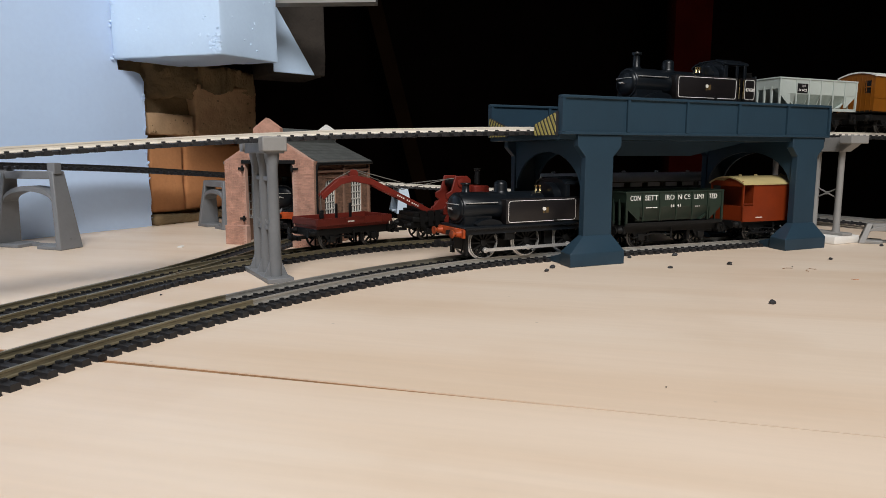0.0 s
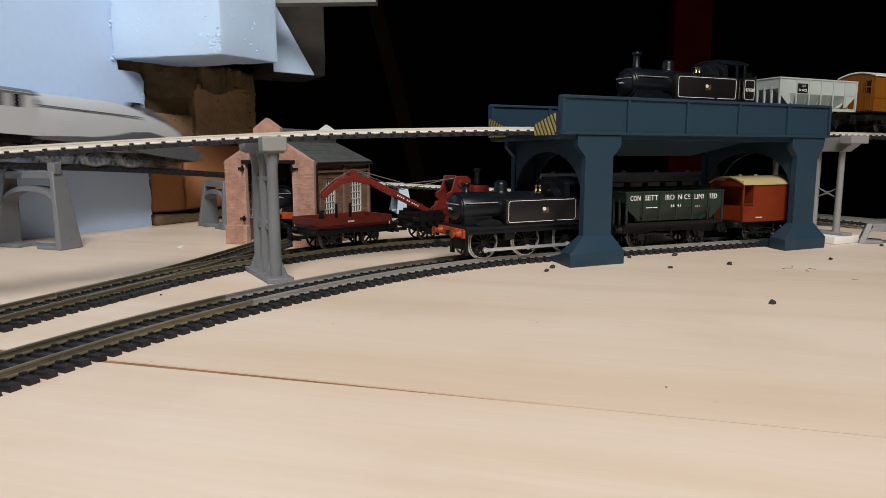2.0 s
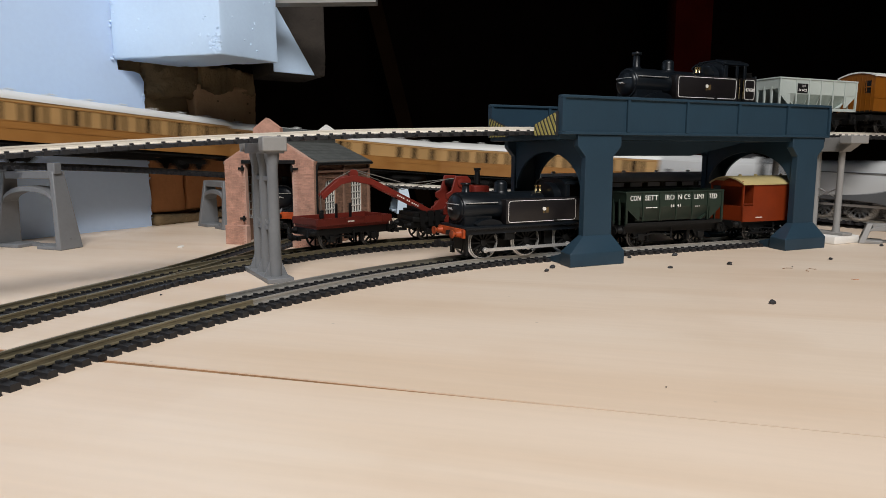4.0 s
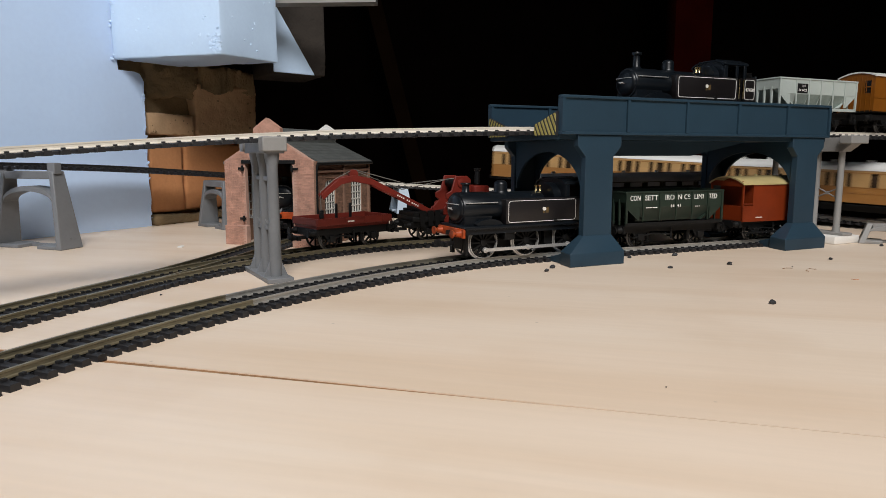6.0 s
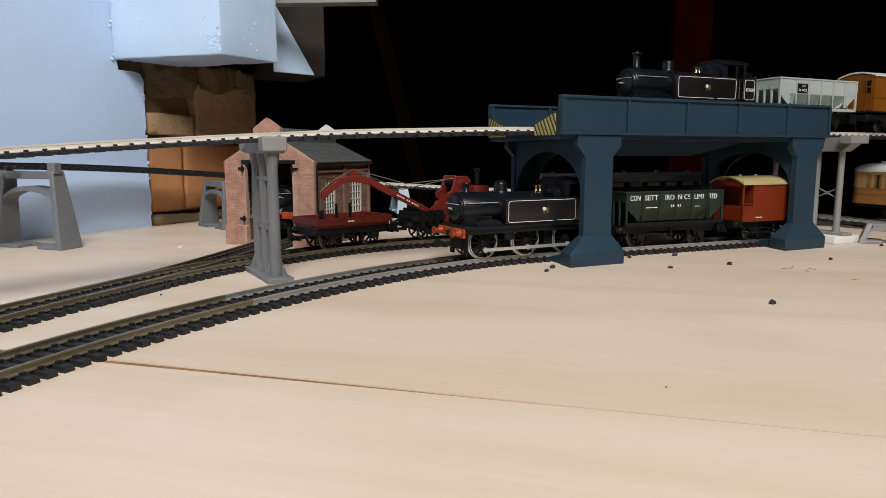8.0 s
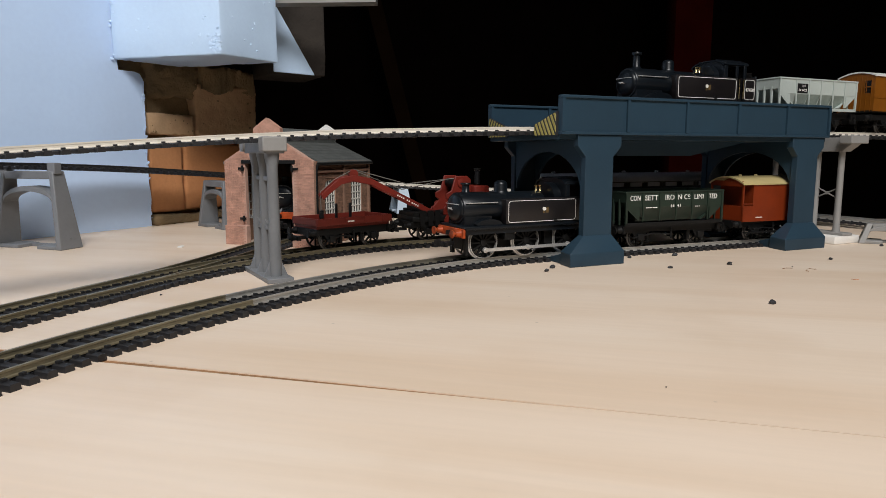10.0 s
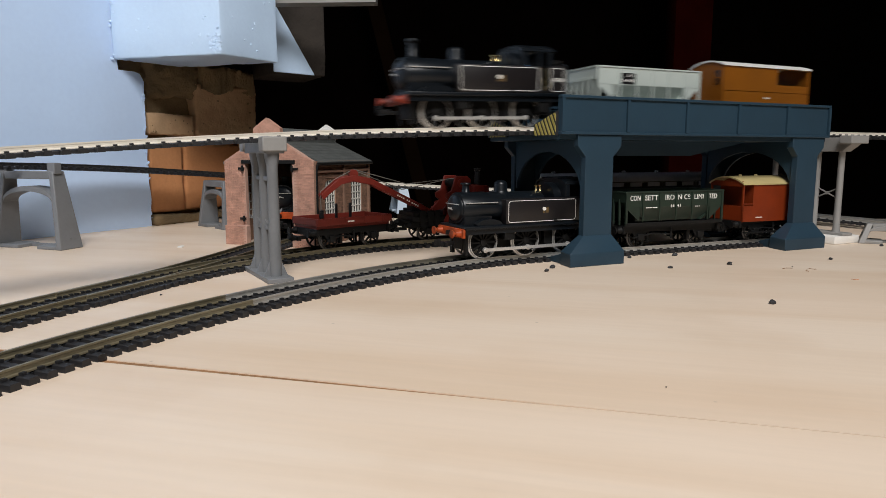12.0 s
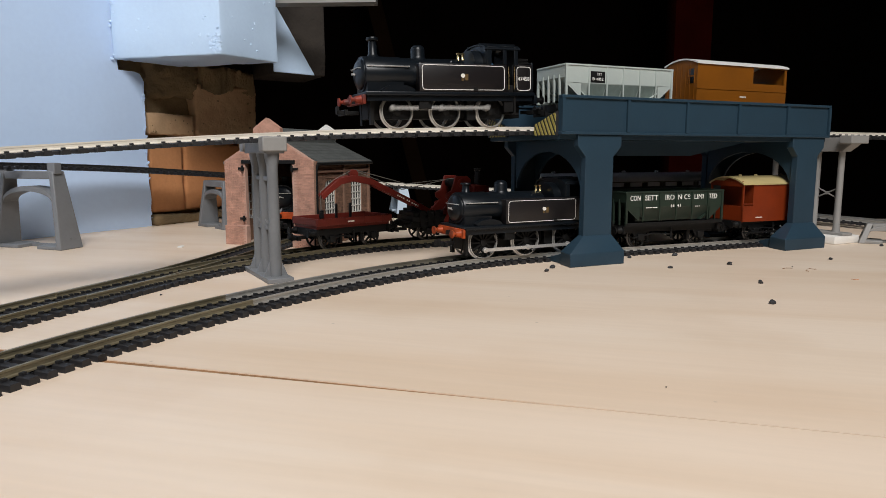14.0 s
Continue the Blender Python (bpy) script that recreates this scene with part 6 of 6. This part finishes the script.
def streamliner():
    """Wedge-fronted express engine; returns the thing and its driving wheels."""
    t = thing("streamlined_engine", "silver-grey streamlined express model engine", "locomotive")
    sec = [(-48, 16.5, 18, 50.5), (-20, 16.2, 20, 51), (10, 15.8, 20, 51.5), (24, 15.6, 20, 50), (38, 15.4, 20, 46.5), (52, 15, 19, 41.5), (64, 14.2, 17, 35.5), (72, 13, 15, 30), (78, 11.4, 12, 25), (81.5, 9.4, 10, 19), (82.8, 7, 9, 14)]
    part("casing", loft(sec), SILVER, t)
    pts = [(84, 8), (83, 14), (78, 17), (66, 20), (52, 25), (36, 28.5), (20, 27), (6, 23), (-10, 20.5), (-30, 20.5), (-48, 20), (-48, 16), (-30, 15.5), (-8, 16), (8, 15), (22, 12), (40, 9.5), (58, 8), (74, 6.5)]
    for sg in (-1, 1):
        part("valance", Shape().prism(pts, min(sg * 14.6, sg * 16.2), max(sg * 14.6, sg * 16.2), "y"), DARK_GREY, t, "darker grey curved valance", bevel=0.4)
    for sg in (-1, 1):
        part("casing_rail", Shape().rod((-46, sg * 14.9, 40.5), (30, sg * 14.4, 40.2), 0.45), DARK_GREY, t)
    part("front_skirt", Shape().prism([(76, -10), (84, -6), (84, 6), (76, 10)], 6, 12, "z"), DARK_GREY, t)
    part("smokebox_top", loft([(35, 9.5, 44, 52.2), (44, 9.5, 42, 49.6), (56, 8.5, 36, 43.2), (66, 7, 30, 36)]), DARK_GREY, t, "dark smokebox top panel")
    part("chimney", Shape().prism([(30, 50.5), (42, 49), (40, 53.6), (31, 53.6)], -3, 3, "y"), CHASSIS_BLACK, t, bevel=0.6)
    buffers(t, 82, 1, 13, None, 11, 4)
    for sg in (-1, 1):
        cab = Shape()
        y0, y1 = min(sg * 16.6, sg * 15.6), max(sg * 16.6, sg * 15.6)
        cab.box(-78, -48, y0, y1, 18, 37).box(-78, -48, y0, y1, 46, 48).box(-78, -72, y0, y1, 37, 46).box(-66, -62, y0, y1, 37, 46).box(-55, -48, y0, y1, 37, 46)
        part("cab_side", cab, SILVER, t)
    
    for y in (-15, 15):
        part("cab_glass", Shape().box(-76, -50, y - 0.2, y + 0.2, 36, 47), BLACK_GLASS, t, "dark cab window")
    part("cab_roof", Shape().prism([(-17 * math.cos(math.pi * i / 14), 46.5 + 5.2 * math.sin(math.pi * i / 14)) for i in range(15)], -82, -46, "x"), DARK_GREY, t)
    part("frames", Shape().box(-78, 76, -6, 6, 6, 18).box(-78, -48, -14, 14, 13, 18).box(30, 48, -15.6, -12, 7, 15).box(30, 48, 12, 15.6, 7, 15), CHASSIS_BLACK, t)
    tyre, hub = spoked_wheel(12.6, 16)
    tyre, hub = tyre.mesh("tyre"), hub.mesh("spokes")
    tyre.materials.append(STEEL)
    hub.materials.append(DARK_GREY)
    wheels = []
    for x in (24, -4, -32):
        for s in (-1, 1):
            w = thing("driving_wheel", "", "", m=mpose(x, s * 8.6, 12.6, 0, 0, 0 if s > 0 else 180))
            w.parent = t
            part("tyre", tyre, None, w, "bright steel tyre")
            part("spokes", hub, None, w)
            wheels.append((w, s))
    small, shub = spoked_wheel(6.2, 10, False)
    small, shub = small.mesh("tyre"), shub.mesh("spokes")
    small.materials.append(STEEL)
    shub.materials.append(DARK_GREY)
    for x in (64, 45, -62):
        for s in (-1, 1):
            w = thing("carrying_wheel", "", "", m=mpose(x, s * 8.2, 6.2, 0, 0, 0 if s > 0 else 180))
            w.parent = t
            part("tyre", small, None, w)
            part("spokes", shub, None, w)
    for s in (-1, 1):
        part("coupling_rod", Shape().box(-32, 24, s * 12 - 0.6, s * 12 + 0.6, 10.5, 12.5).box(24, 44, s * 13.4 - 0.5, s * 13.4 + 0.5, 10.8, 12.2), STEEL, t, "bright steel coupling rod")
    return t, wheels


def tender():
    t = thing("tender", "silver-grey corridor tender coupled to the streamlined engine", "tender")
    part("tank", Shape().box(-52, 50, -16.5, 16.5, 17, 42, c=1.2), SILVER, t)
    part("top_fairing", loft([(-50, 15.8, 40, 47.5), (10, 15.8, 40, 48), (49, 15.8, 40, 49.5)]), SILVER, t)
    part("coal_space", loft([(-8, 11, 44, 49.6), (10, 12, 44, 51), (44, 12, 44, 51.6)]), COAL, t)
    part("frames", Shape().box(-52, 50, -12.6, -11, 6, 17).box(-52, 50, 11, 12.6, 6, 17).box(-52, 50, -11, 11, 12, 17), DARK_GREY, t)
    part("lower_band", Shape().box(-52.2, 50.2, -16.7, 16.7, 16, 18.5), DARK_GREY, t)
    part("window", Shape().box(-44, -38, 16.5, 16.7, 30, 33).box(-20, -14, 16.5, 16.7, 30, 33).box(-44, -38, -16.7, -16.5, 30, 33), DARK_GREY, t)
    small, shub = spoked_wheel(7.6, 12, False)
    small, shub = small.mesh("tyre"), shub.mesh("spokes")
    small.materials.append(STEEL)
    shub.materials.append(DARK_GREY)
    for x in (-38, -13, 12, 37):
        for s in (-1, 1):
            w = thing("wheel", "", "", m=mpose(x, s * 8.2, 7.6, 0, 0, 0 if s > 0 else 180))
            w.parent = t
            part("tyre", small, None, w)
            part("spokes", shub, None, w)
            part("axle_box", Shape().box(x - 3, x + 3, min(s * 12.4, s * 14.2), max(s * 12.4, s * 14.2), 5, 11), DARK_GREY, t)
    return t


# ---- trains standing on the board ----
JINTY, JINTY_WHEELS, JINTY_RODS = tank_engine("47458", 0.95, 0.90, r=8.7)
PLAIN, _, _ = tank_engine("", 0.95, 0.83, 0.6, 8.9, BUFFER_ORANGE, 0.86, -33.0)
PLAIN.matrix_basis = FRONT.vehicle(FRONT.s[FRONT.near_x(43.8)], 57, True)
tagged(PLAIN, "black side-tank model steam engine with orange buffer beam")
SHEDDED = copy_thing(PLAIN, SHED_ROAD.vehicle(SHED_ROAD.length - 78, 60, True))
tagged(SHEDDED, "black tank engine standing inside the brick shed")

CONSETT = hopper_wagon("hopper_wagon", "dark green steel hopper wagon with white lettering", HOPPER_GREEN, 76.5, 35, 31, (-25.5, -12.75, 0, 12.75, 25.5), "hopper wagons", base=16.5, under=CHASSIS_BLACK)
CONSETT.matrix_basis = FRONT.vehicle(FRONT.s[FRONT.near_x(140.6)], 47, True)
letters(CONSETT, [("CON", 31.2, 31.0, 7.4, 3.2), ("SETT", 19.1, 31.0, 9.8, 3.2), ("IRO", 5.0, 31.0, 7.0, 3.2), ("N", -3.0, 31.0, 2.8, 3.2), ("C", -7.6, 31.0, 2.5, 3.2), ("O", -10.2, 31.7, 1.7, 1.7), ("LIMI", -18.2, 31.0, 7.2, 3.2), ("TED", -29.7, 31.0, 6.6, 3.2),
                  ("14", 2.8, 25.6, 2.6, 1.9), ("41", -2.6, 25.6, 2.6, 1.9)], 15.55, WHITE_LINE, 3)
bars(CONSETT, [(-11.1, -9.3, 29.7, 30.0), (20.4, 23.0, 24.8, 25.3), (18.4, 19.9, 24.8, 25.3), (14.5, 17.8, 24.8, 25.3), (-16.4, -15.2, 24.8, 25.2), (-17.6, -16.8, 24.8, 25.2), (-19.3, -18.2, 24.8, 25.2)], 15.5, WHITE_LINE)
coal_load(CONSETT, 72, 27, 31.5, 5)

ORANGE_VAN = brake_van("brake_van", "orange-brown goods brake van with yellowed cream roof", VAN_ORANGE, ROOF_CREAM, 62, 13, 38.5, (-31, 22), strip=False, rise=4.6)
ORANGE_VAN.matrix_basis = FRONT.vehicle(FRONT.s[FRONT.near_x(221.7)], 32, True)
bars(ORANGE_VAN, [(13, 19, 15.6, 16.1), (-24, -21.5, 15.6, 16.1)], 14.6, WHITE_LINE)

FLAT = flat_wagon()
FLAT.matrix_basis = SIDING.vehicle(SIDING.s[SIDING.near_x(-65)], 42, True)
CRANE = crane_truck()
CRANE.matrix_basis = SIDING.vehicle(SIDING.s[SIDING.near_x(2)], 38, True)
PARKED = coach("parked_coach", "pale grey and black parked coach with small windows", 160, CHASSIS_BLACK, PALE_GREY, PALE_GREY, 12, 33, 38.5, [(-66 + 17 * i, -66 + 17 * i + 6) for i in range(8)], w=14.5, rise=5.0, vents=5)
PARKED.matrix_basis = SIDING.vehicle(SIDING.s[SIDING.near_x(140)], 100, True)

# ---- the train on the high line ----
GREY_HOPPER = hopper_wagon("hopper_wagon", "pale grey-green steel hopper wagon with a black panel", HOPPER_GREY, 81, 36.6, 31, (-27, -14.4, -1.6, 10.7, 23.8), "hopper wagons", base=17)
part("number_panel", Shape().box(12.2, 22.6, 15.5, 15.7, 26.4, 33.0), CHASSIS_BLACK, GREY_HOPPER, "black number panel")
letters(GREY_HOPPER, [("21T", 16.4, 31.3, 3.6, 1.5), ("B\u00b7402", 17.4, 28.4, 8.0, 1.8)], 15.75, WHITE_LINE, 2)
# darker grey-green panels between the ribs of the raking lower sheets
for x in (-27, -14.4, -1.6, 10.7):
    part("stained_panel", Shape().prism([(15.62, 25.6), (15.5, 25.6), (11.6, 17.4), (11.72, 17.4)], x + 0.5, x + 12.0, "x"), HOPPER_DARK, GREY_HOPPER)
OCHRE_VAN = brake_van("brake_van", "ochre brown goods brake van with pale roof", VAN_OCHRE, ROOF_WHITE, 82, 16, 42.8, (-41, 41), rise=3.4, end_window=True, side_window=(-39, -9, 31, 41.4))
bars(OCHRE_VAN, [(-2.8 + 1.15 * i, -2.05 + 1.15 * i, 21.2 + 0.2 * (i % 2), 22.3) for i in range(5)], 14.6, CREAM_WIN)

# ---- the express on the loop ----
EXPRESS, EXPRESS_WHEELS = streamliner()
TENDER = tender()


def lengthen(t, k):
    """Scales a vehicle along its length; its wheels stay round and move along."""
    for ob in t.children:
        if ob.type == "MESH" and ob.location.length < 1e-6:
            for v in ob.data.vertices:
                v.co.x *= k
        else:
            ob.location.x *= k


lengthen(EXPRESS, 1.12)
for body in EXPRESS.children:
    if body.type == "MESH":
        for v in body.data.vertices:
            if v.co.z > 0.02:
                v.co.z = 0.02 + (v.co.z - 0.02) * 0.93
lengthen(TENDER, 0.9)
def compartments(starts, singles=()):
    """Window openings: a door light between two narrow quarter lights for each compartment, and lone doors."""
    out = [(x, x + 6.0) for x in singles]
    for x in starts:
        out += [(x, x + 3.6), (x + 7.2, x + 13.6), (x + 17.2, x + 20.8)]
    return sorted(out)


WIN_A = compartments([-105 + 30.5 * i for i in range(7)])
WIN_B = compartments([-105 + 30.5 * i for i in range(4)], (22, 60, 78, 100))
COACHES = [coach("teak_coach", "varnished teak model coach with white roof", 230, TEAK, CREAM_TEAK, ROOF_WHITE, 14, 27.0, 40.6, win, "express coaches", rise=6.8) for win in (WIN_A, WIN_B, WIN_A)]

# the lump that is shaken off when the high train stops
LUMP = coal_lump(155.5, 320.8, 1.25, 21)
tagged(LUMP, "black coal lump that tumbles onto the plywood")


# ---- what moves ----
# seconds and place along the high line of the tank engine's middle
SHUNT = [(0.0, 397.5), (10.6, 397.5), (10.8, 398.0), (10.9, 398.8), (11.0, 401.0), (11.1, 405.0), (11.2, 413.0), (11.3, 427.5), (11.4, 446.0), (11.5, 465.5), (11.6, 484.5), (11.7, 501.5), (11.8, 518.5), (11.9, 534.5), (12.0, 551.5), (12.07, 570.5), (12.13, 574.5), (14.0, 574.5)]
# seconds and place along the loop of the express's nose
RUN = [(0.0, -246.0), (1.7, 349.0), (1.9, 418.0), (2.1, 496.0), (2.3, 582.0), (2.6, 702.0), (2.9, 822.0), (3.2, 946.0), (3.8, 1178.0), (4.5, 1410.0), (5.3, 1630.0), (5.7, 1720.0), (6.2, 1816.0), (7.2, 1978.0), (7.5, 2034.0), (8.2, 2180.0), (9.0, 2340.0), (9.8, 2430.0), (10.4, 2450.0), (14.0, 2450.0)]


def glide(rows, t):
    """Smooth value at t through (time, value) rows that never run backwards."""
    if t <= rows[0][0]:
        return rows[0][1]
    if t >= rows[-1][0]:
        return rows[-1][1]
    i = max(k for k in range(len(rows) - 1) if rows[k][0] <= t)
    pace = [(b[1] - a[1]) / (b[0] - a[0]) for a, b in zip(rows[:-1], rows[1:])]

    def slope(k):
        if k == 0 or k == len(rows) - 1:
            return pace[min(k, len(pace) - 1)]
        p, q = pace[k - 1], pace[k]
        return 0.0 if p * q <= 0 else 2 * p * q / (p + q)
    (t0, a), (t1, b) = rows[i], rows[i + 1]
    w = t1 - t0
    u = (t - t0) / w
    return a * (2 * u ** 3 - 3 * u * u + 1) + b * (3 * u * u - 2 * u ** 3) + w * slope(i) * (u ** 3 - 2 * u * u + u) + w * slope(i + 1) * (u ** 3 - u * u)


def motions():
    ticks = [i / FPS for i in range(int(14 * FPS) + 1)]
    # the high train
    for ob, back, base in ((JINTY, 0.0, 60), (GREY_HOPPER, 115.0, 50), (OCHRE_VAN, 218.0, 41)):
        walk(ob, [(t, HIGH.vehicle(glide(SHUNT, t) - back, base)) for t in ticks if 10.2 <= t <= 12.6 or t in (0.0, 14.0)])
    start = glide(SHUNT, 0)
    def turn(t):
        """Degrees of wheel turn: rolling until the stop at 12.1 s, then slipping on the spot."""
        stop = 12.1
        if t > stop:
            return 1200 * (t - 12.3)
        return 1200 * (stop - 12.3) - math.degrees((glide(SHUNT, stop) - glide(SHUNT, t)) / 8.7)
    turning = [t for t in ticks if t >= 10.5 or t == 0.0]
    for w, s in JINTY_WHEELS:
        o = w.matrix_basis.translation.copy()
        home = Matrix.Translation(o) @ (Matrix.Identity(4) if s > 0 else Matrix.Rotation(math.pi, 4, "Z"))
        walk(w, [(t, home @ Matrix.Rotation(radians(turn(t)) * s, 4, "Y")) for t in turning])
    for rod in JINTY_RODS:
        rows = []
        for t in turning:
            a = radians(turn(t))
            rows.append((t, mpose(-4 * math.sin(a), 0, 8.7 - 4 * math.cos(a))))
        walk(rod, rows)
    # the express: engine, tender and coaches follow one another
    places = [(EXPRESS, 92.0, 100), (TENDER, 237.0, 66)] + [(c, 287 + 117.5 + 236 * i, 152) for i, c in enumerate(COACHES)]
    for ob, back, base in places:
        walk(ob, [(t, BACK.vehicle(LEAD + glide(RUN, t) - back, base)) for t in ticks if round(t * FPS) % 2 == 0 or t == 14.0])
    for w, s in EXPRESS_WHEELS:
        o = w.matrix_basis.translation.copy()
        home = Matrix.Translation(o) @ (Matrix.Identity(4) if s > 0 else Matrix.Rotation(math.pi, 4, "Z"))
        walk(w, [(t, home @ Matrix.Rotation(s * (glide(RUN, t) - glide(RUN, 0)) / 12.6, 4, "Y")) for t in ticks if t <= 6.0 or t == 14.0])
    # the coal lump rides in the hopper, is thrown out and rolls to rest
    def ride(t):
        m = HIGH.vehicle(glide(SHUNT, t) - 115.0, 52)
        return m @ mpose(-18, 9, 36.5)
    rest = LUMP.matrix_basis.copy()
    z = rest.translation.z / MM
    rows = [(t, ride(t)) for t in ticks if 10.2 <= t <= 12.04 or t == 0.0]
    rows += [(12.1, mpose(132, 392, 80, 40, 20, 0)), (12.2, mpose(142.7, 366.5, z, 90, 60, 30)), (12.3, mpose(154.5, 332.7, z, 150, 60, 60)), (12.4, mpose(155.4, 323, z, 190, 60, 60)), (12.5, mpose(155.5, 320.8, z, 200, 60, 60)), (14.0, mpose(155.5, 320.8, z, 200, 60, 60))]
    walk(LUMP, rows)


motions()
